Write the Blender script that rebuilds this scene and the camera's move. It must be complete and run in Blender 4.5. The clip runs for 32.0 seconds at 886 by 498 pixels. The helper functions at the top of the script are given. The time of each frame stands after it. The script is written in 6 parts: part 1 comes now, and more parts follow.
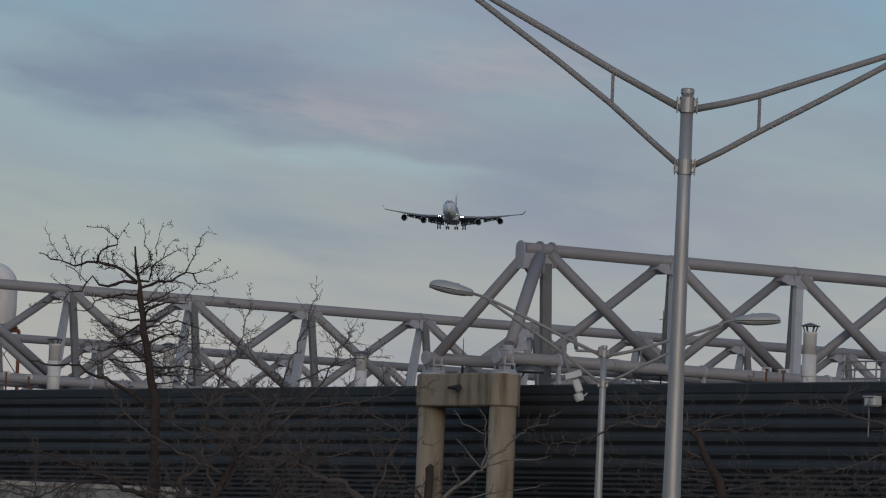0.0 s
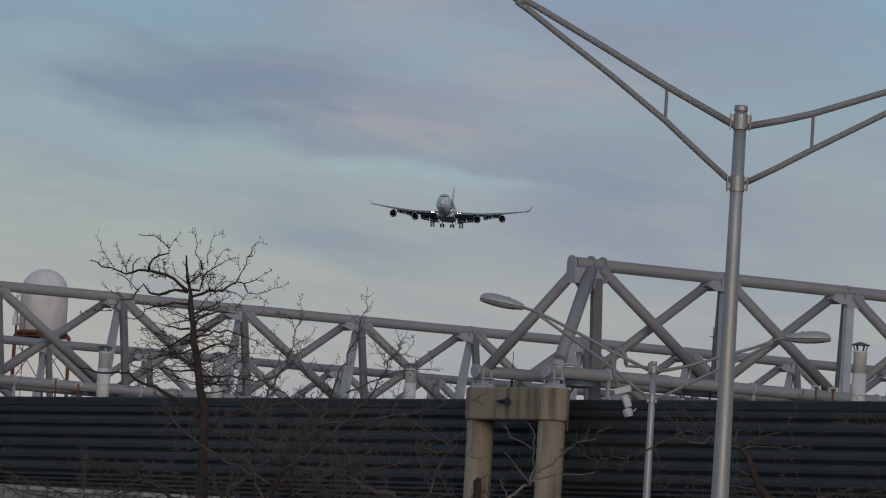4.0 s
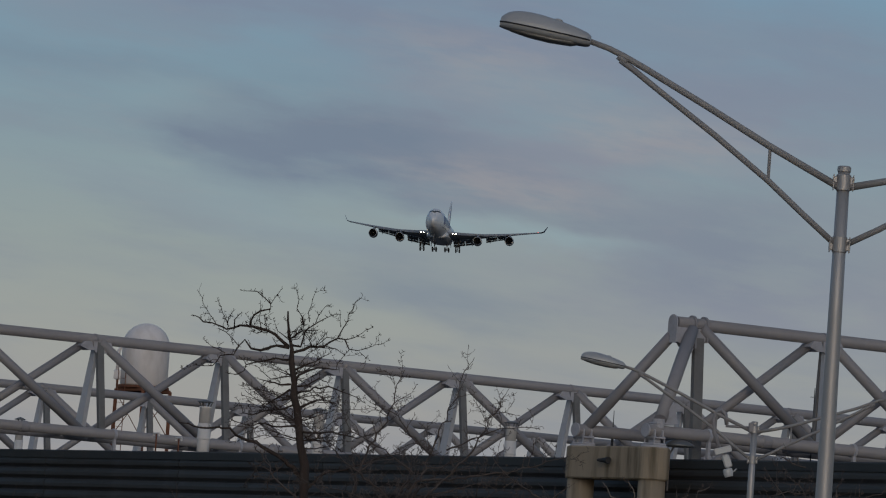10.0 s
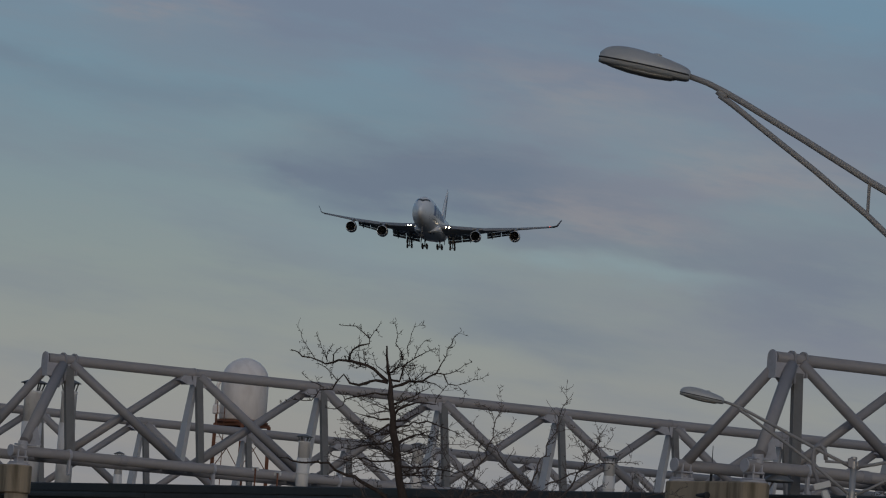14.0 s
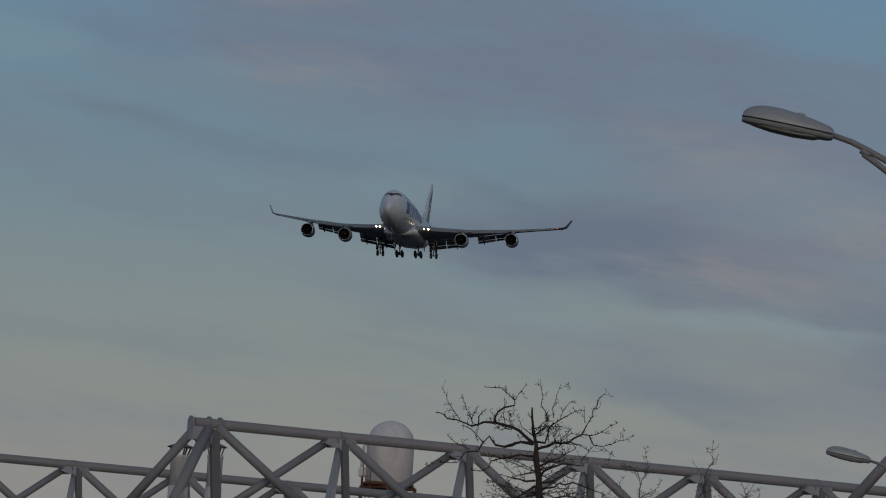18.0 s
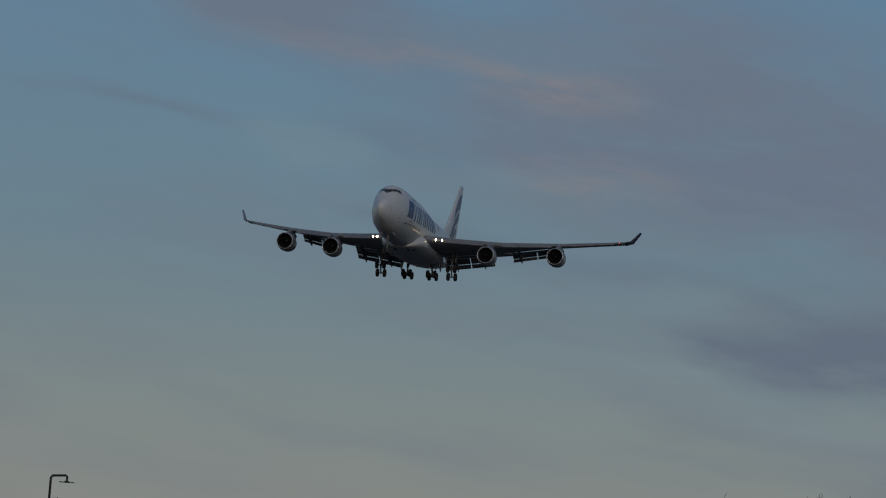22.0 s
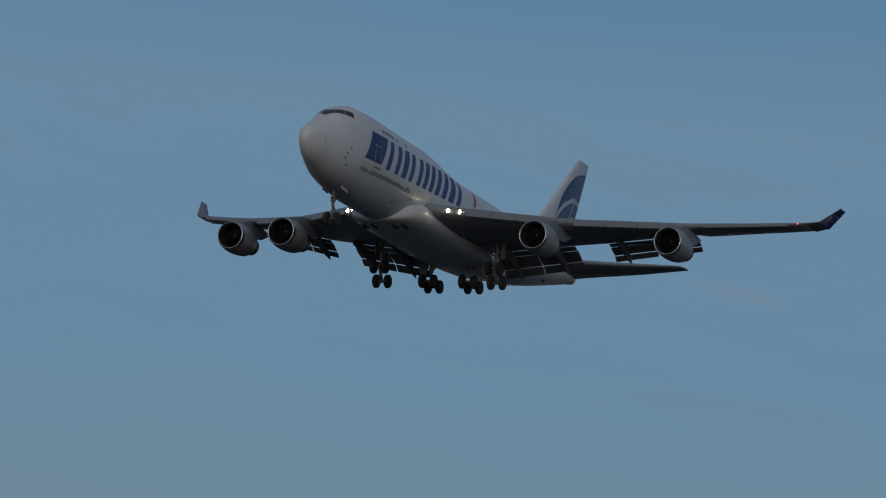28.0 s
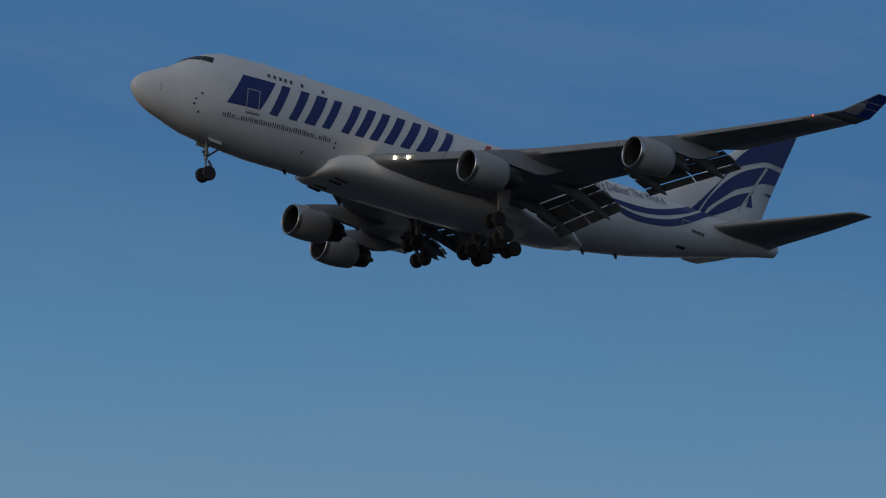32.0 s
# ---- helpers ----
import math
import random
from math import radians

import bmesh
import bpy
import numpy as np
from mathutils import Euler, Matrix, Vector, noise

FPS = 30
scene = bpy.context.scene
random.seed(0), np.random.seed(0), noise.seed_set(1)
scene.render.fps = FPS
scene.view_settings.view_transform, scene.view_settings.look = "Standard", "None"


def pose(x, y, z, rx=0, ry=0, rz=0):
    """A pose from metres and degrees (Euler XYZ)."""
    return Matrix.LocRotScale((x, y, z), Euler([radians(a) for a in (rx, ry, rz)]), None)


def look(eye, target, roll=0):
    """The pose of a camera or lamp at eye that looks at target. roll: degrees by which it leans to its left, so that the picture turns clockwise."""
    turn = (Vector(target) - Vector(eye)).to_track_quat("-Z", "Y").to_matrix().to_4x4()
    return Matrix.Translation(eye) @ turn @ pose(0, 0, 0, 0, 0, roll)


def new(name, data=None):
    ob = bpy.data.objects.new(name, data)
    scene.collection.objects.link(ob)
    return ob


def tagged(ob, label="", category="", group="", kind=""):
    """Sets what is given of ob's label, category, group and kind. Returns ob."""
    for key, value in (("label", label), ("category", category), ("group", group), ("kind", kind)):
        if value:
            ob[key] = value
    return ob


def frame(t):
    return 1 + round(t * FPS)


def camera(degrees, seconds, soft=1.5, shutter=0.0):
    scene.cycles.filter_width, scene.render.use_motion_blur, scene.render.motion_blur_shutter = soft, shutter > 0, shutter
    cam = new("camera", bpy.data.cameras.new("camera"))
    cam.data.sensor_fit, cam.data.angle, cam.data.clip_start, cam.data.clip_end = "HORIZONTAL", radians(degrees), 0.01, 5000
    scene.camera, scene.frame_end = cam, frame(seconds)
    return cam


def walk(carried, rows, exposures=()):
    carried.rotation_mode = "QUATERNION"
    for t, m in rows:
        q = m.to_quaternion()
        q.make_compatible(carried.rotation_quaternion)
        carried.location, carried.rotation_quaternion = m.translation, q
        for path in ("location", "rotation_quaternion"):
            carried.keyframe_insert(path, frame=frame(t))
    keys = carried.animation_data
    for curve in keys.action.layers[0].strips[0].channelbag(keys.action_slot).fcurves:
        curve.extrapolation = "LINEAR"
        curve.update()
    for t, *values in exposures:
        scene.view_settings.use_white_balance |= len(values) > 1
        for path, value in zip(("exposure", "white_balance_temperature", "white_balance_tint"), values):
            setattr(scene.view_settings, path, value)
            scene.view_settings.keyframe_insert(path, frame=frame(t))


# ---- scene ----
CLIP = 32.0
EYE_Z = 1.65


def aim(az, el, lean):
    """Camera pose: degrees to the right of north, above the horizon, and roll."""
    return pose(0, 0, EYE_Z, 90 + el, 0, -az) @ pose(0, 0, 0, 0, 0, lean)


cam = camera(9.258, CLIP, soft=1.15)
CAM_ROWS = [
    (0, -0.000, 3.684, 2.461), (0.5, -0.035, 3.697, 2.497), (1, -0.074, 3.693, 2.601), (1.5, -0.152, 3.665, 2.745),
    (2, -0.226, 3.673, 3.015), (2.5, -0.310, 3.681, 3.189), (4.5, -0.638, 3.842, 3.324), (5, -0.748, 3.880, 3.316),
    (5.5, -0.841, 3.901, 3.411), (6, -0.936, 3.935, 3.535), (6.5, -1.027, 3.955, 3.570), (7, -1.118, 3.965, 3.526),
    (7.5, -1.218, 3.979, 3.612), (8, -1.300, 4.033, 3.681), (8.5, -1.371, 4.119, 3.709), (9, -1.444, 4.204, 3.823),
    (9.5, -1.538, 4.261, 3.847), (10, -1.648, 4.329, 3.945), (10.5, -1.787, 4.408, 3.861), (11, -1.945, 4.460, 3.885),
    (11.5, -2.092, 4.468, 3.881), (12, -2.229, 4.460, 3.853), (12.5, -2.363, 4.472, 3.766), (13, -2.491, 4.514, 3.910),
    (13.5, -2.595, 4.567, 4.011), (15.5, -3.229, 4.818, 3.922), (16, -3.405, 4.902, 3.843), (16.5, -3.589, 4.953, 3.869),
    (17, -3.789, 4.991, 3.781), (17.5, -4.009, 5.061, 3.711), (18, -4.266, 5.162, 3.746), (18.5, -4.551, 5.275, 3.853),
    (19, -4.872, 5.371, 3.806), (19.5, -5.224, 5.459, 3.926), (20, -5.595, 5.568, 4.073), (20.5, -5.925, 5.666, 4.480),
    (21, -6.340, 5.926, 4.730), (21.5, -6.763, 5.992, 4.696), (22, -7.314, 6.108, 4.610), (22.5, -7.865, 6.226, 4.525),
    (23, -8.400, 6.353, 4.432), (23.5, -8.946, 6.594, 4.508), (24, -9.586, 6.823, 4.569), (24.5, -10.340, 7.046, 4.480),
    (25, -11.124, 7.221, 4.383), (25.5, -12.062, 7.486, 4.649), (26, -13.178, 7.673, 4.654), (26.5, -14.496, 7.930, 4.448),
    (28.5, -21.034, 10.711, 4.774), (29, -22.985, 11.252, 4.404), (29.3, -24.359, 11.565, 4.586), (29.5, -25.386, 11.765, 4.348),
    (30, -28.278, 12.251, 4.736), (30.5, -32.049, 12.695, 4.605), (31, -37.085, 13.279, 4.849), (31.5, -43.432, 13.980, 4.696),
    (32, -51.013, 14.956, 3.690),
]
EXPOSURE = [(0, 0.2), (5, 0.2), (7, 0.07), (10, -0.1), (13, -0.25), (19, -0.49), (23, -0.6), (26, -0.52), (29, -0.33), (30.5, -0.3), (32, -0.26)]
walk(cam, [(t, aim(a, e, r)) for t, a, e, r in CAM_ROWS], EXPOSURE)

# ---------------------------------------------------------------- world, sun
SUN_AZ, SUN_EL = 172.0, 14.0          # low dusk sun behind the viewer


def build_world():
    w = bpy.data.worlds.new("dusk_sky")
    scene.world = w
    w.use_nodes = True
    nt = w.node_tree
    nt.nodes.clear()
    N, L = nt.nodes.new, nt.links.new
    out, bg = N("ShaderNodeOutputWorld"), N("ShaderNodeBackground")
    L(bg.outputs[0], out.inputs[0])
    sky = N("ShaderNodeTexSky")
    sky.sky_type, sky.sun_disc = "NISHITA", False
    sky.sun_elevation, sky.sun_rotation = radians(SUN_EL), radians(SUN_AZ)
    sky.air_density, sky.dust_density, sky.ozone_density = 1.0, 1.0, 2.5
    tc = N("ShaderNodeTexCoord")
    sep = N("ShaderNodeSeparateXYZ")
    L(tc.outputs["Generated"], sep.inputs[0])

    def node(op, a, b=None, clamp=False):
        n = N("ShaderNodeMath")
        n.operation, n.use_clamp = op, clamp
        for i, v in enumerate((a, b)):
            if v is None:
                continue
            if isinstance(v, (int, float)):
                n.inputs[i].default_value = v
            else:
                L(v, n.inputs[i])
        return n.outputs[0]

    def ramp(value, lo, hi, a, b, smooth=True):
        n = N("ShaderNodeMapRange")
        n.interpolation_type = "SMOOTHSTEP" if smooth else "LINEAR"
        L(value, n.inputs[0])
        for i, v in enumerate((lo, hi, a, b)):
            n.inputs[i + 1].default_value = v
        return n.outputs[0]

    def mix(fac, a, b, kind="MIX"):
        n = N("ShaderNodeMix")
        n.data_type, n.blend_type = "RGBA", kind
        for sock, v in ((n.inputs[0], fac), (n.inputs[6], a), (n.inputs[7], b)):
            if isinstance(v, tuple):
                sock.default_value = (*v, 1)
            elif isinstance(v, (int, float)):
                sock.default_value = v
            else:
                L(v, sock)
        return n.outputs[2]

    deg = 57.29578
    az = node("MULTIPLY", node("ARCTAN2", sep.outputs[0], sep.outputs[1]), deg)
    el = node("MULTIPLY", node("ARCSINE", sep.outputs[2]), deg)
    # the streaks fall towards the right: turn the cloud coordinates with them
    CT, ST = math.cos(radians(CLOUD_TILT)), math.sin(radians(CLOUD_TILT))
    pos = N("ShaderNodeCombineXYZ")
    L(node("ADD", node("MULTIPLY", az, CT), node("MULTIPLY", el, ST)), pos.inputs[0])
    L(node("SUBTRACT", node("MULTIPLY", el, CT), node("MULTIPLY", az, ST)), pos.inputs[1])

    def noise_tex(sx, sy, detail, turn=0.0, shift=0.0, rough=0.55):
        mp = N("ShaderNodeMapping")
        L(pos.outputs[0], mp.inputs[0])
        mp.inputs[1].default_value = (shift, shift * 0.7, 0)
        mp.inputs[2].default_value = (0, 0, radians(turn))
        mp.inputs[3].default_value = (sx, sy, 1)
        n = N("ShaderNodeTexNoise")
        n.inputs["Scale"].default_value = 1.0
        n.inputs["Detail"].default_value = detail
        n.inputs["Roughness"].default_value = rough
        L(mp.outputs[0], n.inputs["Vector"])
        return n

    # wind-drawn coordinates: the cloud edges fray along the streaks
    warp = noise_tex(0.45, 1.3, 5, turn=0, shift=3.1)
    wv = N("ShaderNodeVectorMath")
    wv.operation = "SUBTRACT"
    L(warp.outputs["Color"], wv.inputs[0])
    wv.inputs[1].default_value = (0.5, 0.5, 0.5)
    ws = N("ShaderNodeVectorMath")
    ws.operation = "MULTIPLY"
    L(wv.outputs[0], ws.inputs[0])
    ws.inputs[1].default_value = (1.9, 0.8, 0)
    wa = N("ShaderNodeVectorMath")
    L(pos.outputs[0], wa.inputs[0]), L(ws.outputs[0], wa.inputs[1])

    def cloud_mask(rows):
        total = None
        for a, e, sa, se, amount in rows:
            a, e = a * CT + e * ST, -a * ST + e * CT
            s = N("ShaderNodeVectorMath")
            s.operation = "SUBTRACT"
            L(wa.outputs[0], s.inputs[0])
            s.inputs[1].default_value = (a, e, 0)
            m = N("ShaderNodeVectorMath")
            m.operation = "MULTIPLY"
            L(s.outputs[0], m.inputs[0])
            m.inputs[1].default_value = (1 / sa, 1 / se, 0)
            ln = N("ShaderNodeVectorMath")
            ln.operation = "LENGTH"
            L(m.outputs[0], ln.inputs[0])
            f = ramp(ln.outputs[1], 0.1, 1.5, amount, 0.0)
            total = f if total is None else node("ADD", total, f, clamp=True)
        return total

    streak = noise_tex(0.22, 1.1, 6, turn=0, shift=1.7).outputs[0]
    fine = noise_tex(0.7, 2.6, 6, turn=0, shift=7.3).outputs[0]
    wisp = noise_tex(1.5, 6.5, 8, turn=-4, shift=11.9, rough=0.6).outputs[0]

    # clear sky: teal low down, bluer higher and towards the west of the path
    up = ramp(el, 1.0, 16.0, 0.0, 1.0, smooth=False)
    high = N("ShaderNodeValToRGB")
    L(up, high.inputs[0])
    for e, (deg_up, c) in zip((high.color_ramp.elements[0], high.color_ramp.elements[1]), (SKY_STEPS[0], SKY_STEPS[-1])):
        e.position, e.color = (deg_up - 1) / 15, (*c, 1)
    for deg_up, c in SKY_STEPS[1:-1]:
        high.color_ramp.elements.new((deg_up - 1) / 15).color = (*c, 1)
    clear = high.outputs[0]
    # the physical sky gives the light from all the rest of the dome
    nish = mix(1.0, sky.outputs[0], (SKY_GAIN, SKY_GAIN, SKY_GAIN), "MULTIPLY")
    # thin high cloud over the rest of the dome
    nish = mix(0.4, nish, CLOUD_HIGH)
    near = node("MULTIPLY", ramp(el, 16.0, 30.0, 1.0, 0.0), ramp(node("ABSOLUTE", node("ADD", az, 24.0)), 40.0, 75.0, 1.0, 0.0))
    # veil of streaks
    east = ramp(az, -16.0, -3.5, 0.15, 1.0)
    veil = node("MULTIPLY", ramp(streak, 0.42, 0.68, 0.0, 0.55), east)
    c = mix(veil, clear, CLOUD_GREY)
    aloft = ramp(el, 4.6, 7.2, 0.0, 1.0)
    mauve, pink = mix(aloft, CLOUD_MAUVE, CLOUD_BLUE), mix(aloft, CLOUD_PINK, CLOUD_ROSE)
    c = mix(node("MULTIPLY", cloud_mask(MAUVE_CLOUDS), ramp(fine, 0.26, 0.62, 0.5, 1.05)), c, mauve)
    c = mix(node("MULTIPLY", cloud_mask(DARK_CLOUDS), ramp(fine, 0.26, 0.6, 0.5, 1.05)), c, CLOUD_DARK)
    c = mix(node("MULTIPLY", cloud_mask(PINK_CLOUDS), ramp(wisp, 0.32, 0.64, 0.3, 1.1)), c, pink)
    c = mix(node("MULTIPLY", cloud_mask(GAPS), ramp(fine, 0.3, 0.6, 0.5, 1.0)), c, SKY_GAP)
    # thin wisps drawn out through the whole veil
    c = mix(node("MULTIPLY", ramp(wisp, 0.50, 0.74, 0.0, 0.08), east), c, pink)
    c = mix(node("MULTIPLY", ramp(wisp, 0.47, 0.26, 0.0, 0.08), east), c, CLOUD_DARK)
    c = mix(near, nish, c)
    L(c, bg.inputs[0])
    bg.inputs[1].default_value = 1.0


SKY_GAIN = 0.076
CLOUD_TILT = -6.0
# elevation in degrees and colour of the clear sky
SKY_STEPS = [(1.0, (0.38, 0.35, 0.335)), (2.2, (0.368, 0.355, 0.345)), (3.2, (0.35, 0.367, 0.345)), (4.2, (0.308, 0.362, 0.358)), (6.0, (0.217, 0.33, 0.402)), (9.0, (0.175, 0.322, 0.475)), (11.5, (0.182, 0.318, 0.462)), (13.5, (0.108, 0.268, 0.456)), (16.0, (0.06, 0.18, 0.385))]
SKY_GAP = (0.30, 0.405, 0.435)
CLOUD_GREY, CLOUD_MAUVE, CLOUD_BLUE = (0.237, 0.277, 0.34), (0.262, 0.287, 0.342), (0.208, 0.265, 0.355)
CLOUD_HIGH = (0.25, 0.29, 0.36)
CLOUD_DARK, CLOUD_PINK, CLOUD_ROSE = (0.188, 0.238, 0.312), (0.36, 0.34, 0.35), (0.325, 0.315, 0.345)
# azimuth, elevation, half-width, half-height (degrees), amount
DARK_CLOUDS = [
    (1.29, 4.53, 1.54, 0.65, 0.50),
    (-0.78, 4.75, 1.12, 0.24, 0.30),
    (-1.14, 4.99, 1.30, 0.36, 0.30),
    (-1.57, 3.81, 1.42, 0.24, 0.45),
    (-2.87, 5.33, 1.60, 0.36, 0.45),
    (-2.98, 5.31, 1.54, 0.47, 0.42),
    (-3.07, 5.50, 1.95, 0.53, 0.55),
    (-3.93, 5.09, 0.61, 0.40, 0.50),
    (-4.02, 5.40, 0.95, 0.27, 0.35),
    (-6.20, 6.11, 1.69, 0.20, 0.35),
    (-7.65, 6.38, 0.92, 0.11, 0.35),
    (-7.77, 7.25, 0.92, 0.24, 0.35),
    (-10.54, 7.35, 1.46, 0.11, 0.35),
    (-14.04, 5.53, 0.69, 0.16, 0.35),
    (-15.26, 6.56, 0.92, 0.40, 0.40),
]
MAUVE_CLOUDS = [
    (2.10, 3.90, 1.80, 0.80, 0.45),
    (2.90, 6.25, 1.70, 0.75, 0.60),
    (2.73, 4.45, 2.37, 1.18, 0.50),
    (0.89, 5.86, 1.66, 0.53, 0.60),
    (0.70, 6.55, 2.13, 0.95, 0.50),
    (0.10, 4.18, 1.89, 1.07, 0.45),
    (-0.93, 5.43, 1.95, 0.89, 0.55),
    (-0.99, 5.81, 1.48, 0.83, 0.50),
    (-1.24, 5.96, 1.54, 0.71, 0.60),
    (-3.10, 7.09, 2.84, 0.65, 0.70),
    (-3.67, 7.27, 2.84, 1.01, 0.75),
    (-4.01, 7.27, 2.68, 0.64, 0.70),
    (-4.88, 8.51, 1.92, 0.80, 0.70),
    (-5.70, 7.39, 2.45, 0.48, 0.84),
    (-8.76, 8.41, 1.92, 0.48, 0.84),
    (-9.70, 8.83, 1.69, 0.40, 0.84),
    (-9.95, 9.82, 1.92, 0.64, 0.63),
    (-12.41, 4.20, 1.15, 0.32, 0.56),
    (-14.97, 7.29, 1.38, 0.32, 0.49),
    (-16.74, 5.07, 1.69, 0.48, 0.77),
] + [
    (-22.08, 13.65, 1.92, 0.96, 0.56),
]
PINK_CLOUDS = [
    (0.60, 5.67, 1.07, 0.30, 0.55),
    (-1.15, 5.06, 1.07, 0.24, 0.45),
    (-1.33, 6.32, 1.30, 0.36, 0.40),
    (-5.96, 6.93, 1.07, 0.24, 0.50),
    (-6.33, 7.85, 0.84, 0.28, 0.69),
    (-8.03, 8.17, 1.53, 0.16, 0.44),
    (-10.91, 9.07, 1.07, 0.24, 0.50),
    (-11.88, 9.92, 0.92, 0.24, 0.62),
    (-15.68, 5.90, 0.69, 0.14, 0.62),
    (-16.27, 9.79, 0.54, 0.11, 0.31),
    (-17.17, 5.27, 0.77, 0.20, 0.38),
    (-23.82, 13.28, 0.58, 0.14, 0.56),
    (-24.74, 14.07, 0.69, 0.32, 0.44),
    (-24.85, 12.73, 0.46, 0.20, 0.62),
    (-27.27, 10.08, 0.54, 0.10, 0.38),
    (-28.37, 10.35, 0.46, 0.10, 0.31),
    (-29.39, 12.19, 0.38, 0.18, 0.50),
    (-31.82, 13.86, 0.42, 0.13, 0.44),
] + [
    (-32.05, 15.15, 0.46, 0.32, 0.31),
    (-35.57, 13.57, 0.46, 0.12, 0.44),
    (-36.61, 16.22, 0.31, 0.20, 0.50),
]
GAPS = [
    (-0.60, 5.91, 1.78, 0.36, 0.26),
    (-0.73, 4.52, 1.54, 0.12, 0.41),
    (-1.13, 4.52, 1.18, 0.13, 0.38),
    (-3.92, 4.69, 1.54, 0.41, 0.38),
    (-4.38, 5.62, 0.95, 0.24, 0.38),
    (-8.77, 7.06, 0.54, 0.32, 0.28),
]
build_world()

sun = new("sun", bpy.data.lights.new("sun", "SUN"))
sun.data.energy, sun.data.angle, sun.data.color = 0.34, radians(20), (1.0, 0.95, 0.91)
_sa, _se = radians(SUN_AZ), radians(SUN_EL)
sun.matrix_world = look((0, 0, 40), (-math.sin(_sa) * math.cos(_se) * 10, -math.cos(_sa) * math.cos(_se) * 10, 40 - math.sin(_se) * 10))


# ---------------------------------------------------------------- materials
def material(name, color, rough=0.6, metal=0.0, scale=2.0, vary=0.12, bump=0.0, bump_scale=40.0, stretch=(1, 1, 1), spec=0.5, island=0.0, coord="Object", stain=None, stain_amount=0.0):
    """Base colour with two scales of variation, roughness wear and a fine bump."""
    m = bpy.data.materials.new(name)
    m.use_nodes = True
    nt = m.node_tree
    N, L = nt.nodes.new, nt.links.new
    b = nt.nodes["Principled BSDF"]
    b.inputs["Metallic"].default_value = metal
    b.inputs["Specular IOR Level"].default_value = spec
    tc, mp = N("ShaderNodeTexCoord"), N("ShaderNodeMapping")
    mp.inputs[3].default_value = stretch
    L(tc.outputs[coord], mp.inputs[0])
    big, small = N("ShaderNodeTexNoise"), N("ShaderNodeTexNoise")
    for n, s, d in ((big, scale, 4), (small, scale * 9, 6)):
        n.inputs["Scale"].default_value, n.inputs["Detail"].default_value = s, d
        L(mp.outputs[0], n.inputs["Vector"])
    add = N("ShaderNodeMath")
    add.operation = "MULTIPLY_ADD"
    L(small.outputs[0], add.inputs[0])
    add.inputs[1].default_value = 0.6
    L(big.outputs[0], add.inputs[2])
    mr = N("ShaderNodeMapRange")
    L(add.outputs[0], mr.inputs[0])
    mr.inputs[1].default_value, mr.inputs[2].default_value = 0.45, 1.15
    mr.inputs[3].default_value, mr.inputs[4].default_value = 1 - vary, 1 + vary
    val = mr.outputs[0]
    if island:
        oi, r2, mu = N("ShaderNodeObjectInfo"), N("ShaderNodeMapRange"), N("ShaderNodeMath")
        L(oi.outputs["Random"], r2.inputs[0])
        r2.inputs[3].default_value, r2.inputs[4].default_value = 1 - island, 1 + island
        mu.operation = "MULTIPLY"
        L(val, mu.inputs[0]), L(r2.outputs[0], mu.inputs[1])
        val = mu.outputs[0]
    vm = N("ShaderNodeVectorMath")
    vm.operation = "SCALE"
    vm.inputs[0].default_value = color
    L(val, vm.inputs["Scale"])
    col = vm.outputs[0]
    if stain:
        sn, sr, mx = N("ShaderNodeTexNoise"), N("ShaderNodeMapRange"), N("ShaderNodeMix")
        sn.inputs["Scale"].default_value, sn.inputs["Detail"].default_value = scale * 2.3, 8
        L(mp.outputs[0], sn.inputs["Vector"])
        L(sn.outputs[0], sr.inputs[0])
        sr.inputs[1].default_value, sr.inputs[2].default_value = 0.5, 0.72
        sr.inputs[4].default_value = stain_amount
        mx.data_type = "RGBA"
        L(sr.outputs[0], mx.inputs[0]), L(col, mx.inputs[6])
        mx.inputs[7].default_value = (*stain, 1)
        col = mx.outputs[2]
    L(col, b.inputs["Base Color"])
    rr = N("ShaderNodeMapRange")
    L(small.outputs[0], rr.inputs[0])
    rr.inputs[3].default_value, rr.inputs[4].default_value = max(0.02, rough - 0.12), min(1, rough + 0.12)
    L(rr.outputs[0], b.inputs["Roughness"])
    if bump:
        bn, bp = N("ShaderNodeTexNoise"), N("ShaderNodeBump")
        bn.inputs["Scale"].default_value, bn.inputs["Detail"].default_value = bump_scale, 6
        L(mp.outputs[0], bn.inputs["Vector"])
        bp.inputs["Strength"].default_value, bp.inputs["Distance"].default_value = bump, 0.02
        L(bn.outputs[0], bp.inputs["Height"])
        L(bp.outputs[0], b.inputs["Normal"])
    return m


def glow(name, color, strength):
    m = bpy.data.materials.new(name)
    m.use_nodes = True
    b = m.node_tree.nodes["Principled BSDF"]
    b.inputs["Base Color"].default_value = (*color, 1)
    b.inputs["Emission Color"].default_value = (*color, 1)
    b.inputs["Emission Strength"].default_value = strength
    return m


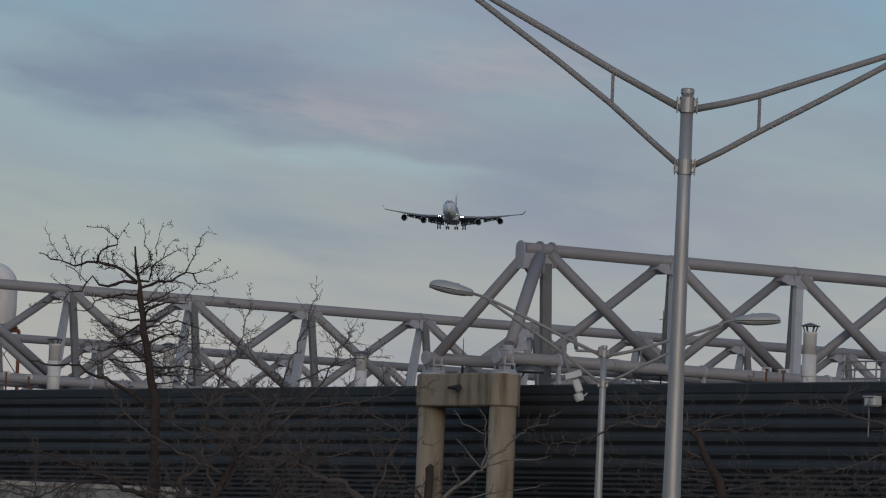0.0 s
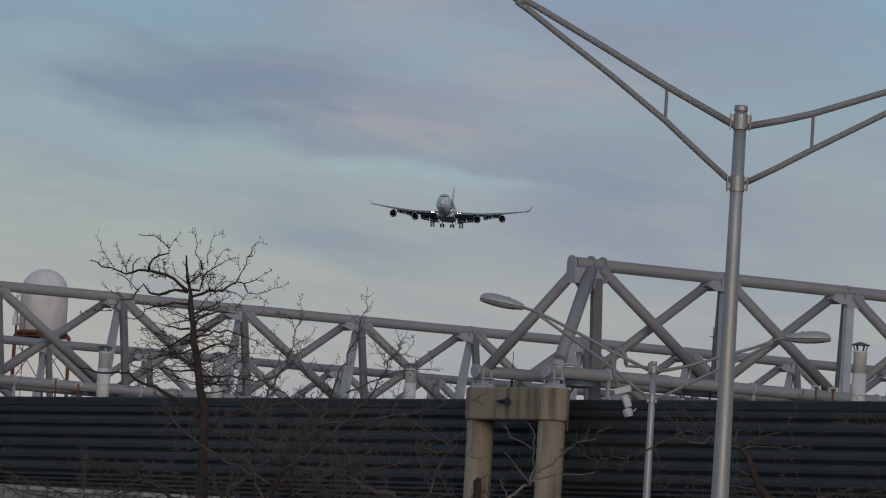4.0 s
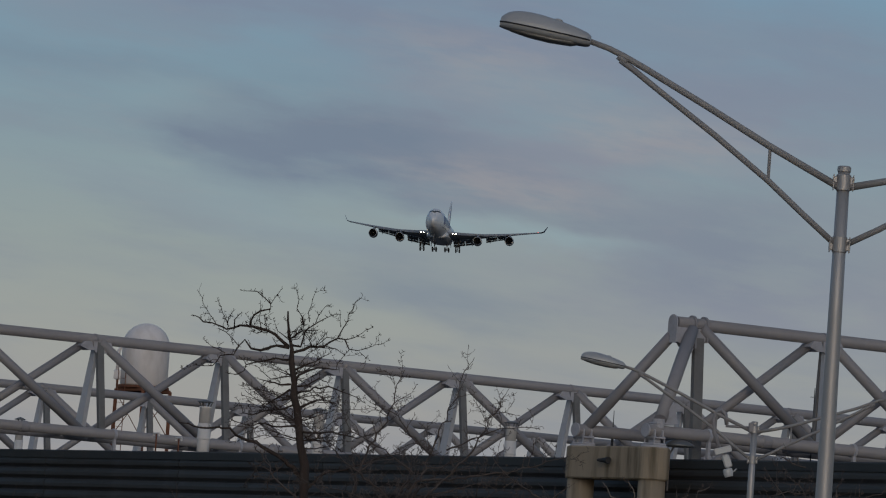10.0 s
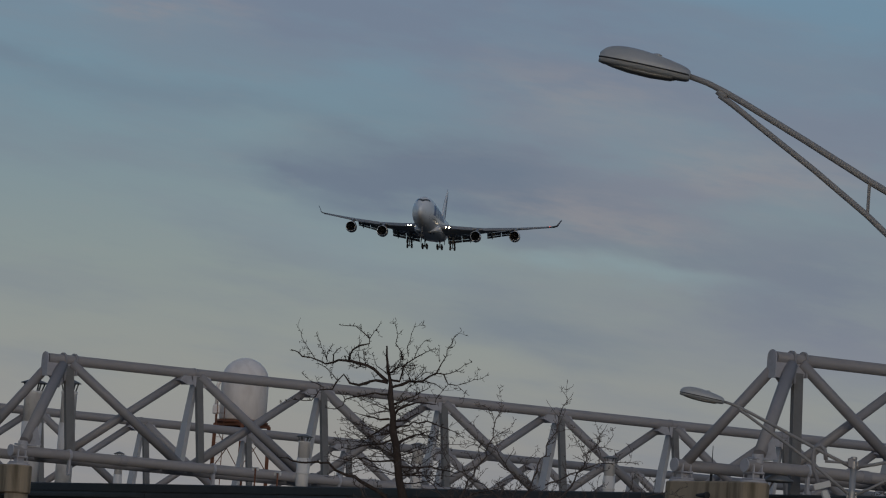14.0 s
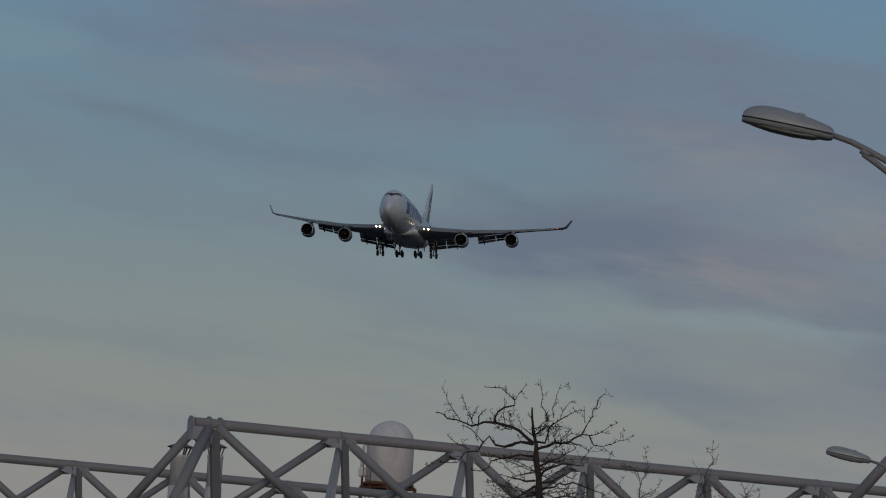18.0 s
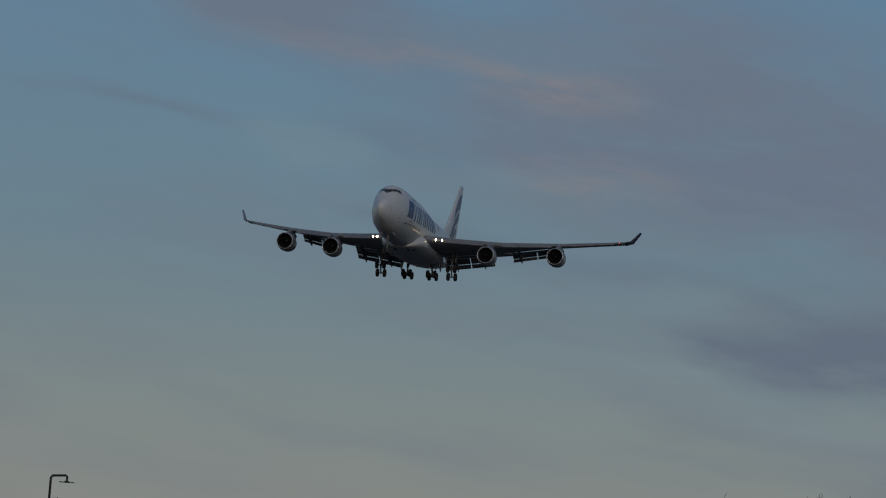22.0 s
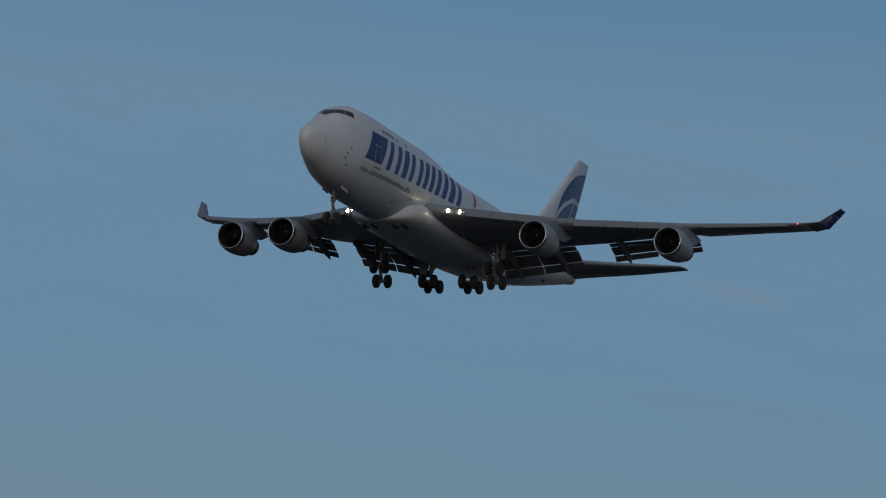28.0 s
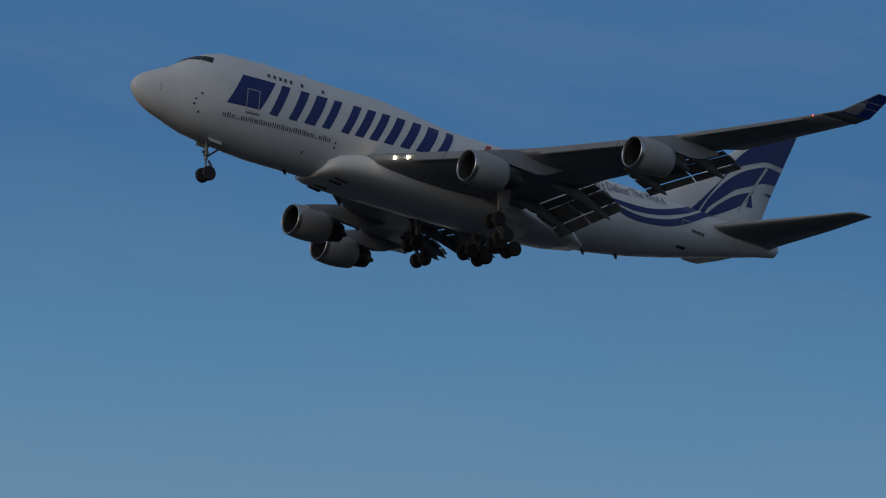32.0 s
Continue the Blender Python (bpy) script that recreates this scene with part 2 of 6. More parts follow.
STEEL_PAINT = material("grey_painted_steel", (0.285, 0.27, 0.28), 0.55, scale=0.5, vary=0.10, bump=0.15, bump_scale=25, island=0.05, stain=(0.30, 0.27, 0.25), stain_amount=0.35)
# post colours carry the light: sky-facing legs paler, turned-away legs shaded
POST_LIT = material("lit_post_paint", (0.52, 0.525, 0.56), 0.5, scale=0.6, vary=0.08, stain=(0.34, 0.32, 0.31), stain_amount=0.3)
POST_SHADED = material("shaded_weathered_post_paint", (0.18, 0.176, 0.175), 0.7, scale=0.8, vary=0.15, stain=(0.10, 0.085, 0.075), stain_amount=0.5)
GUSSET_PAINT = material("gusset_paint", (0.42, 0.41, 0.44), 0.6, scale=1.2, vary=0.12, stain=(0.25, 0.22, 0.2), stain_amount=0.4)
CONCRETE = material("tan_concrete", (0.35, 0.285, 0.21), 0.9, scale=0.7, vary=0.16, bump=0.4, bump_scale=12, stretch=(1.6, 1.6, 0.22), spec=0.2, stain=(0.12, 0.10, 0.07), stain_amount=0.85)
WALL_METAL = material("dark_corrugated_steel", (0.034, 0.035, 0.036), 0.55, scale=0.35, vary=0.22, bump=0.1, bump_scale=9, stretch=(1, 1, 0.25), island=0.10, stain=(0.075, 0.075, 0.075), stain_amount=0.4)
COPING_METAL = material("dark_coping_steel", (0.030, 0.034, 0.037), 0.6, scale=0.4, vary=0.25, stain=(0.055, 0.05, 0.045), stain_amount=0.4)
WALL_GAP = material("dark_wall_backing", (0.018, 0.02, 0.024), 0.8, scale=1)
ROOF_FELT = material("roof_membrane", (0.10, 0.10, 0.105), 0.9, scale=0.3, vary=0.2)
ALUMINIUM = material("brushed_aluminium", (0.46, 0.435, 0.42), 0.54, metal=0.65, scale=1.1, vary=0.06, stretch=(1, 1, 0.12))
ARM_METAL = material("weathered_lamp_arm", (0.31, 0.295, 0.29), 0.7, metal=0.1, scale=0.8, vary=0.06, spec=0.3)
LAMP_SHELL = material("lamp_housing_paint", (0.43, 0.43, 0.435), 0.5, metal=0.2, scale=3, vary=0.08)
LAMP_LENS = material("lamp_lens_glass", (0.22, 0.21, 0.195), 0.2, scale=6, vary=0.1, spec=0.7)
BARK = material("dark_bark", (0.064, 0.049, 0.043), 0.95, scale=6, vary=0.3, bump=0.6, bump_scale=40, stretch=(1, 1, 0.3), spec=0.1)
TWIG = material("twig_bark", (0.104, 0.086, 0.08), 0.95, scale=5, vary=0.35, spec=0.1)
PALE_TWIG = material("pale_grey_twig_bark", (0.21, 0.185, 0.165), 0.9, scale=5, vary=0.35, spec=0.1)
TANK_WHITE = material("white_tank_paint", (0.84, 0.78, 0.76), 0.55, scale=0.6, vary=0.08, stain=(0.45, 0.38, 0.33), stain_amount=0.35, stretch=(1, 1, 0.4))
RUST = material("rusty_steel", (0.17, 0.07, 0.04), 0.85, scale=3, vary=0.3)
VENT_WHITE = material("white_vent_pipe", (0.72, 0.68, 0.65), 0.6, scale=1.5, vary=0.1, stain=(0.36, 0.30, 0.25), stain_amount=0.4, stretch=(1, 1, 0.5))
VENT_METAL = material("galvanised_cap", (0.20, 0.20, 0.20), 0.5, metal=0.7, scale=3)
CCTV_WHITE = material("cctv_housing", (0.58, 0.575, 0.565), 0.4, scale=5, vary=0.05)
BLACK = material("black_rubber", (0.028, 0.028, 0.030), 0.8, scale=4, vary=0.2)
GRASS_GROUND = material("worn_winter_ground", (0.047, 0.050, 0.053), 0.95, scale=0.08, vary=0.35, spec=0.1, coord="Object")
ASPHALT = material("asphalt", (0.05, 0.05, 0.052), 0.9, scale=0.2, vary=0.25, bump=0.4, bump_scale=30, spec=0.2)
TRAILER_WHITE = material("trailer_side", (0.17, 0.18, 0.185), 0.5, scale=0.5, vary=0.08, stain=(0.25, 0.25, 0.24), stain_amount=0.4)
PLANE_WHITE = material("aircraft_white_paint", (0.78, 0.78, 0.79), 0.34, scale=0.12, vary=0.06, stretch=(0.5, 1, 1), stain=(0.50, 0.49, 0.48), stain_amount=0.3)
PLANE_GREY = material("aircraft_wing_grey", (0.285, 0.298, 0.322), 0.5, scale=0.25, vary=0.12, stain=(0.18, 0.17, 0.165), stain_amount=0.5)
PLANE_EDGE = material("bare_leading_edge", (0.34, 0.335, 0.335), 0.42, metal=0.5, scale=0.5, vary=0.1)
FLAP_GREY = material("flap_composite", (0.185, 0.195, 0.21), 0.6, scale=0.5, vary=0.15, stain=(0.095, 0.095, 0.097), stain_amount=0.5)
NACELLE = material("nacelle_paint", (0.38, 0.388, 0.40), 0.42, scale=0.4, vary=0.08, stain=(0.27, 0.26, 0.25), stain_amount=0.4)
LIP_METAL = material("polished_inlet_lip", (0.56, 0.56, 0.57), 0.32, metal=1.0, scale=1)
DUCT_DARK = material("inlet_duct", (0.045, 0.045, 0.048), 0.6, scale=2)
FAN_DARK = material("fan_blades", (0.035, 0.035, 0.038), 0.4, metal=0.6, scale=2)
CORE_METAL = material("exhaust_metal", (0.07, 0.065, 0.062), 0.5, metal=0.6, scale=1)
LIVERY_BLUE = material("livery_blue", (0.012, 0.030, 0.185), 0.38, scale=0.3, vary=0.06)
LIVERY_RED = material("livery_red", (0.42, 0.05, 0.045), 0.4, scale=0.3, vary=0.06)
SLOGAN_GREY = material("grey_lettering_paint", (0.16, 0.165, 0.185), 0.5, scale=0.5, vary=0.05)
MARK_DARK = material("dark_marking", (0.05, 0.052, 0.065), 0.5, scale=0.5, vary=0.05)
WINDSHIELD = material("cockpit_glass", (0.012, 0.013, 0.015), 0.12, scale=1, vary=0.05, spec=0.8)
GEAR_STEEL = material("gear_strut_paint", (0.17, 0.165, 0.16), 0.45, metal=0.3, scale=2, vary=0.12)
LANDING_LIGHT = glow("landing_light_lens", (1.0, 0.80, 0.52), 32.0)
NAV_RED = glow("red_navigation_light", (1.0, 0.10, 0.05), 3.0)


# ---------------------------------------------------------------- mesh helpers
def mesh_from(name, verts, faces, smooth=False):
    me = bpy.data.meshes.new(name)
    me.from_pydata([tuple(v) for v in verts], [], [tuple(f) for f in faces])
    me.update()
    if smooth:
        # end caps stay flat, so that the sides shade evenly up to their ends
        me.polygons.foreach_set("use_smooth", [len(f) <= 4 for f in faces])
    return me


def empty(name, m, label, category, group="", kind=""):
    e = new(name)
    e.empty_display_size = 0.3
    e.matrix_basis = m
    return tagged(e, label, category, group, kind)


def part(name, geo, mat, parent, label="", smooth=False, m=None):
    """Links geometry (verts, faces) or a mesh as one mesh object under a thing or a part."""
    me = geo if isinstance(geo, bpy.types.Mesh) else mesh_from(name, geo[0], geo[1], smooth)
    if not me.materials:
        me.materials.append(mat)
    ob = new(name, me)
    ob.parent = parent
    if m is not None:
        ob.matrix_basis = m
    return tagged(ob, label)


def join(*geos):
    V, F = [], []
    for v, f in geos:
        k = len(V)
        V += [tuple(a) for a in v]
        F += [tuple(i + k for i in g) for g in f]
    return V, F


def moved(geo, m):
    return [tuple(m @ Vector(v)) for v in geo[0]], geo[1]


def box(sx, sy, sz, c=(0, 0, 0), bevel=0.0):
    """A box with its vertical and horizontal edges chamfered."""
    x, y, z = sx / 2, sy / 2, sz / 2
    b = min(bevel, x * 0.9, y * 0.9, z * 0.9)
    if b <= 0:
        v = [(i * x, j * y, k * z) for i in (-1, 1) for j in (-1, 1) for k in (-1, 1)]
        f = [(0, 1, 3, 2), (4, 6, 7, 5), (0, 4, 5, 1), (2, 3, 7, 6), (0, 2, 6, 4), (1, 5, 7, 3)]
    else:
        v, f = [], []
        for zz, k in ((-z, 1), (-z + b, 0), (z - b, 0), (z, 1)):
            xi, yi = x - b * k, y - b * k
            for px, py in ((-xi + b, -yi), (xi - b, -yi), (xi, -yi + b), (xi, yi - b), (xi - b, yi), (-xi + b, yi), (-xi, yi - b), (-xi, -yi + b)):
                v.append((px, py, zz))
        for r in range(3):
            for i in range(8):
                f.append((r * 8 + i, r * 8 + (i + 1) % 8, r * 8 + 8 + (i + 1) % 8, r * 8 + 8 + i))
        f += [tuple(range(7, -1, -1)), tuple(range(24, 32))]
    return [(a + c[0], b2 + c[1], d + c[2]) for a, b2, d in v], f


def loft(rings, closed=True, cap=True):
    """Faces between rings of equal length."""
    n = len(rings[0])
    V = [tuple(p) for r in rings for p in r]
    F = []
    for k in range(len(rings) - 1):
        for i in range(n if closed else n - 1):
            j = (i + 1) % n
            F.append((k * n + i, k * n + j, (k + 1) * n + j, (k + 1) * n + i))
    if cap and closed:
        F += [tuple(range(n - 1, -1, -1)), tuple(range((len(rings) - 1) * n, len(rings) * n))]
    return V, F


def tube(points, radii, sides=8, cap=True):
    """A round tube along a polyline; radii one for all or one each."""
    P = [Vector(p) for p in points]
    R = list(radii) if isinstance(radii, (list, tuple)) else [radii] * len(P)
    rings, ref = [], None
    for i, p in enumerate(P):
        d = (P[min(i + 1, len(P) - 1)] - P[max(i - 1, 0)]).normalized()
        if ref is None:
            ref = d.orthogonal().normalized()
        ref = (ref - d * ref.dot(d))
        ref = ref.normalized() if ref.length > 1e-6 else d.orthogonal().normalized()
        s = d.cross(ref)
        rings.append([p + (ref * math.cos(a) + s * math.sin(a)) * R[i] for a in (2 * math.pi * k / sides for k in range(sides))])
    return loft(rings, cap=cap)


def lathe(profile, sides=24, axis="z", cap=True):
    """Rings of (radius, height) round an axis."""
    rings = []
    for r, h in profile:
        ring = []
        for k in range(sides):
            a = 2 * math.pi * k / sides
            c, s = r * math.cos(a), r * math.sin(a)
            ring.append((c, s, h) if axis == "z" else (h, c, s))
        rings.append(ring)
    return loft(rings, cap=cap)


def beam(a, b, w, h):
    """A box-section bar from a to b."""
    a, b = Vector(a), Vector(b)
    d = (b - a)
    q = d.to_track_quat("Z", "Y").to_matrix().to_4x4()
    return moved(box(w, h, d.length, (0, 0, d.length / 2), 0.02), Matrix.Translation(a) @ q)


# ---------------------------------------------------------------- ground
def build_ground():
    n, R = 48, 4500
    ring = [(R * math.cos(2 * math.pi * k / n), R * math.sin(2 * math.pi * k / n), 0) for k in range(n)]
    g = new("ground", mesh_from("ground", ring, [tuple(range(n))]))
    g.data.materials.append(GRASS_GROUND)
    tagged(g, "flat winter ground of dull brown grass", "ground", kind="structure")
    r = new("pavement", mesh_from("pavement", *box(200, 150, 0.06, (-10, 95, 0.0))))
    r.data.materials.append(ASPHALT)
    tagged(r, "dark asphalt car park in front of the building", "pavement", kind="structure")


build_ground()

# ---------------------------------------------------------------- the terminal building with roof trusses
U = Vector((0.80, 0.60, 0))           # along the trusses, away from the viewer
V = Vector((-0.60, 0.80, 0))          # along the facade, to the far left
A0 = Vector((2.87, 190.0, 0))         # below the near end of the first top chord
TOP_Z, LOW_Z = 14.03, 10.08
HALF = 2.0
WALL_S, WALL_TOP = -0.9, 9.21
TURN = math.degrees(math.atan2(U.y, U.x))


def at(s, w, z=0.0):
    """A place s metres along the trusses and w metres along the facade."""
    p = A0 + U * s + V * w
    return Vector((p.x, p.y, z))


def build_facade():
    back = new("wall_facade", mesh_from("wall_facade", *box(0.25, 130, WALL_TOP - 0.1, (0, 0, (WALL_TOP - 0.1) / 2))))
    back.data.materials.append(WALL_GAP)
    back.matrix_basis = Matrix.Translation(at(WALL_S + 0.2, 20)) @ pose(0, 0, 0, 0, 0, TURN)
    tagged(back, "long dark wall clad in horizontal corrugated steel", "wall", kind="structure")
    # broad flat ribs above, narrow ones lower down, each over a deep groove
    length = 9.96

    def rib(h, groove):
        prof = [(0.03, 0.0), (0.0, groove * 0.35), (-0.06, groove * 0.95), (-0.095, groove * 1.35), (-0.098, h * 0.6), (-0.07, h * 0.86), (-0.03, h - 0.01), (0.03, h)]
        return loft([[(x, y, z) for x, z in prof] for y in (-length / 2, length / 2)])

    broad, narrow = mesh_from("cladding_panel", *rib(0.448, 0.11)), mesh_from("cladding_panel", *rib(0.173, 0.06))
    for me in (broad, narrow):
        me.materials.append(WALL_METAL)
    levels = [(broad, 8.50 - 0.45 * k) for k in range(6)] + [(narrow, 6.07), (narrow, 5.895)] + [(narrow, 5.72 - 0.175 * k) for k in range(6)]
    for me, z in levels:
        for k in range(12):
            ob = new("cladding_panel", me)
            ob.parent = back
            ob.matrix_basis = pose(-0.13, -55 + k * 10.0, z)
    low = [moved(rib(0.173, 0.06), pose(-0.13, -55 + k * 10.0, 4.67 - 0.175 * r)) for r in range(26) for k in range(12)]
    tagged(part("lower_cladding", join(*low), WALL_METAL, back), kind="stuff")
    cop = part("coping", loft([[(-0.26, y, -0.26), (-0.27, y, 0.02), (-0.22, y, 0.06), (0.2, y, 0.06), (0.2, y, -0.02), (-0.2, y, -0.05), (-0.2, y, -0.26)] for y in (-65, 65)]), COPING_METAL, back)
    cop.matrix_basis = pose(0, 0, WALL_TOP - 0.06)
    roof = new("roof", mesh_from("roof", *box(95, 129, 0.3, (47.8, 0, 0))))
    roof.data.materials.append(ROOF_FELT)
    roof.matrix_basis = Matrix.Translation(at(WALL_S + 0.2, 20, WALL_TOP - 0.45)) @ pose(0, 0, 0, 0, 0, TURN)
    tagged(roof, "flat grey roof behind the dark parapet", "roof", kind="structure")
    for nm, s, w, sx, sy in (("wall_back", 95.3, 20, 0.3, 130), ("wall_side", 47.4, 85, 95, 0.3), ("wall_end", 47.4, -45, 95, 0.3)):
        b = new(nm, mesh_from(nm, *box(sx, sy, WALL_TOP - 0.7, (0, 0, (WALL_TOP - 0.7) / 2))))
        b.data.materials.append(WALL_METAL)
        b.matrix_basis = Matrix.Translation(at(WALL_S + s, w)) @ pose(0, 0, 0, 0, 0, TURN)
        tagged(b, "dark steel wall closing the building", "wall", kind="structure")


def leg(a, b, dx, dy, taper=1.0):
    """An upright plate column from a to b with a rectangular section that may narrow upwards."""
    rings = []
    for p, f in ((a, 0.5), (b, 0.5 * taper)):
        x, y = dx * f, dy * f
        rings.append([(p[0] - x, p[1] - y, p[2]), (p[0] + x, p[1] - y, p[2]), (p[0] + x, p[1] + y, p[2]), (p[0] - x, p[1] + y, p[2])])
    return loft(rings)


def plate_over(x0, x1, half, h, rise, drop):
    """An upright plate with a round head that straddles the chord."""
    ring = [(half, h - drop)] + [(half * math.cos(a), h + rise * math.sin(a)) for a in (math.pi * k / 10 for k in range(11))] + [(-half, h - drop)]
    return loft([[(x, y, z) for y, z in ring] for x in (x0, x1)])


def build_truss(w, s0, bays, bay, top=TOP_Z, low=LOW_Z, spread=True):
    """A three-chord tubular truss; its local x runs along the truss."""
    h = top - low
    t = empty("roof_truss", Matrix.Translation(at(s0, w, low)) @ pose(0, 0, 0, 0, 0, TURN),
              "grey painted tubular steel roof truss on concrete piers", "truss", "roof trusses")
    end = bays * bay + 1.5
    part("top_chord", tube([(-0.1, 0, h), (end, 0, h)], 0.215, 16), STEEL_PAINT, t, smooth=True)
    for y in (-HALF, HALF):
        ch = part("bottom_chord", tube([(-2.62, y, 0), (end, y, 0)], 0.205, 16), STEEL_PAINT, t, smooth=True)
        part("end_cap", tube([(-2.67, y, 0), (-2.61, y, 0)], 0.235, 16), GUSSET_PAINT, ch)
        for k in range(0, bays, 2):
            part("sleeve", tube([(2.4 + k * bay, y, 0), (2.75 + k * bay, y, 0)], 0.232, 16), STEEL_PAINT, ch)
    # end plate, two stirrup plates over the chord and the web plate between them
    part("end_plate", plate_over(-0.24, -0.19, 0.25, h, 0.27, 0.72), GUSSET_PAINT, t)
    for x0, low_z in ((0.58, 0.85), (1.10, 0.62)):
        part("splice_flange", plate_over(x0, x0 + 0.09, 0.27, h, 0.30, low_z), STEEL_PAINT, t)
    web = [(-0.19, -0.16), (1.12, -0.16), (1.12, -0.58), (0.74, -0.70), (0.42, -1.15), (0.02, -0.72), (-0.19, -0.68)]
    part("web_plate", loft([[(a, y, h + b) for a, b in web] for y in (-0.19, 0.05)]), GUSSET_PAINT, t)
    # sloping end struts from the bearing ends to the apex
    part("end_strut", tube([(-2.15, HALF, 0.1), (0.05, 0.12, h - 0.25)], 0.19, 14), STEEL_PAINT, t, smooth=True)
    part("end_strut", tube([(-2.0, -HALF * 0.98, 0.42), (0.55, -0.12, h - 0.2)], 0.225, 14), STEEL_PAINT, t, smooth=True)
    part("strut_shoe", join(box(0.75, 0.5, 0.07, (-1.95, -HALF * 0.97, 0.27), 0.01), loft([[(-2.0, -HALF + y, 0.3), (-1.25, -HALF + y, 0.3), (-1.5, -HALF + y, 1.05)] for y in (0.0, 0.06)]), tube([(-2.1, -HALF, 0.42), (-2.1, -HALF, 0.1)], 0.2, 12)), GUSSET_PAINT, t)
    for k in range(bays):
        s = 0.75 + k * bay
        # posts take a lit or a shaded tone by the way they face
        if k and spread:
            part("post", leg((s + 0.08, 0.88, 0.02), (s + 0.14, 0.10, h - 0.12), 0.22, 0.56, 0.62), POST_LIT, t)
            part("post", leg((s + 0.16, -0.78, 0.02), (s + 0.16, -0.14, h - 0.12), 0.30, 0.18), POST_SHADED, t)
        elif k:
            part("post", leg((s + 0.12, -0.1, 0.02), (s + 0.12, -0.1, h - 0.12), 0.34, 0.2), POST_LIT, t)
            part("post", leg((s - 0.06, 0.16, 0.02), (s + 0.02, 0.06, h - 0.12), 0.12, 0.12), POST_SHADED, t)
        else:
            part("post", leg((s + 0.1, -0.75 if spread else -0.35, -0.05 if spread else -0.95), (s + 0.1, -0.08, h - 0.12), 0.40, 0.18), POST_SHADED, t)
        part("diagonal", tube([(s + 0.2, -0.12, h - 0.1), (s + bay - 0.75, -0.62, 0.12)], 0.195, 14), STEEL_PAINT, t, smooth=True)
        part("diagonal", tube([(s + bay - 0.3, 0.12, h - 0.1), (s + 0.6, 0.72, 0.12)], 0.17, 12), STEEL_PAINT, t, smooth=True)
        part("cross_strut", tube([(s, -HALF, 0), (s, HALF, 0)], 0.11, 8), STEEL_PAINT, t, smooth=True)
        part("wind_brace", tube([(s, -HALF, 0), (s + bay, HALF, 0)], 0.07, 8), STEEL_PAINT, t, smooth=True)
        c = s if k else 0.05
        part("chord_bracket", join(tube([(c - 0.06, -HALF, 0), (c + 0.06, -HALF, 0)], 0.25, 14), box(0.12, 0.16, 0.75, (c, -HALF - 0.08, -0.42), 0.02)), GUSSET_PAINT, t)
        if k:
            g = [(-0.16, -0.10), (0.66, -0.10), (0.74, -0.24), (0.52, -0.56), (-0.04, -0.56), (-0.16, -0.40)]
            part("gusset", loft([[(s + a, y, h + b) for a, b in g] for y in (-0.23, -0.17)]), GUSSET_PAINT, t)
            f = [(-0.82, -0.33), (-0.62, -0.12), (-0.28, -0.12), (-0.14, -0.46), (-0.40, -0.48)]
            part("seat_plate", loft([[(s + a, y, h + b) for a, b in f] for y in (-0.26, 0.30)]), GUSSET_PAINT, t)
            part("clamp_ring", tube([(s - 0.05, 0, h), (s + 0.05, 0, h)], 0.235, 16), STEEL_PAINT, t)
            part("foot_collar", tube([(s + 0.02, 0.12, 0.08), (s + 0.3, 0.12, 0.08)], 0.26, 14), STEEL_PAINT, t)
    return t


def capsule(r, half, z0, z1, seg=10, bev=0.05):
    ring = []
    for sgn in (1, -1):
        for k in range(seg + 1):
            a = math.pi * k / seg + (0 if sgn > 0 else math.pi)
            ring.append((math.cos(a), sgn * half, math.sin(a)))
    rows = []
    for rr, z in ((r - bev, z0), (r, z0 + bev), (r, z1 - bev), (r - bev, z1)):
        rows.append([(c * rr, yy + s * rr, z) for c, yy, s in ring])
    return loft(rows)


def build_pier(w, s0):
    p = empty("concrete_pier", Matrix.Translation(at(s0 - 2.25, w)) @ pose(0, 0, 0, 0, 0, TURN),
              "weathered tan concrete pier with two columns and a cap beam", "pier", "truss piers")
    cap = part("cap_beam", capsule(0.56, 2.02, 8.38, 9.51), CONCRETE, p)
    cap.data.shade_flat()
    for y in (-2.02, 2.02):
        part("column", lathe([(0.47, 0.0), (0.47, 8.42)], 28), CONCRETE, p, smooth=True)
        scene.objects[-1].matrix_basis = pose(0, y, 0)
        b = part("bearing", join(lathe([(0.46, 9.51), (0.44, 9.58)], 20), box(0.56, 0.66, 0.08, (0, 0, 9.62), 0.02), box(0.30, 0.34, 0.16, (0, 0, 9.74), 0.02), box(0.5, 0.6, 0.06, (0, 0, 9.84), 0.01), box(0.06, 0.5, 0.34, (-0.17, 0, 9.95), 0.01), box(0.06, 0.5, 0.34, (0.17, 0, 9.95), 0.01), *[tube([(x, y, 9.6), (x, y, 9.9)], 0.025, 6) for x in (-0.22, 0.22) for y in (-0.26, 0.26)]), GUSSET_PAINT, p)
        b.matrix_basis = pose(0, y, 0)
    part("floodlight", join(tube([(-0.55, -0.15, 9.02), (-0.78, -0.15, 9.01)], 0.05, 8), moved(lathe([(0.03, -0.34), (0.05, -0.3), (0.09, 0.12), (0.12, 0.26), (0.12, 0.3)], 12), Matrix.Translation((-0.8, -0.25, 9.0)) @ pose(0, 0, 0, 90, 8, 0))), BLACK, p, "small black floodlight bracket")
    return p


build_facade()
build_truss(0, 0, 11, 5.79, spread=False)
build_truss(42.5, -4.38, 14, 6.165)
build_truss(84.0, -6.0, 14, 6.1)
for w, s in ((0, 0), (42.5, -4.38), (84.0, -6.0)):
    build_pier(w, s)


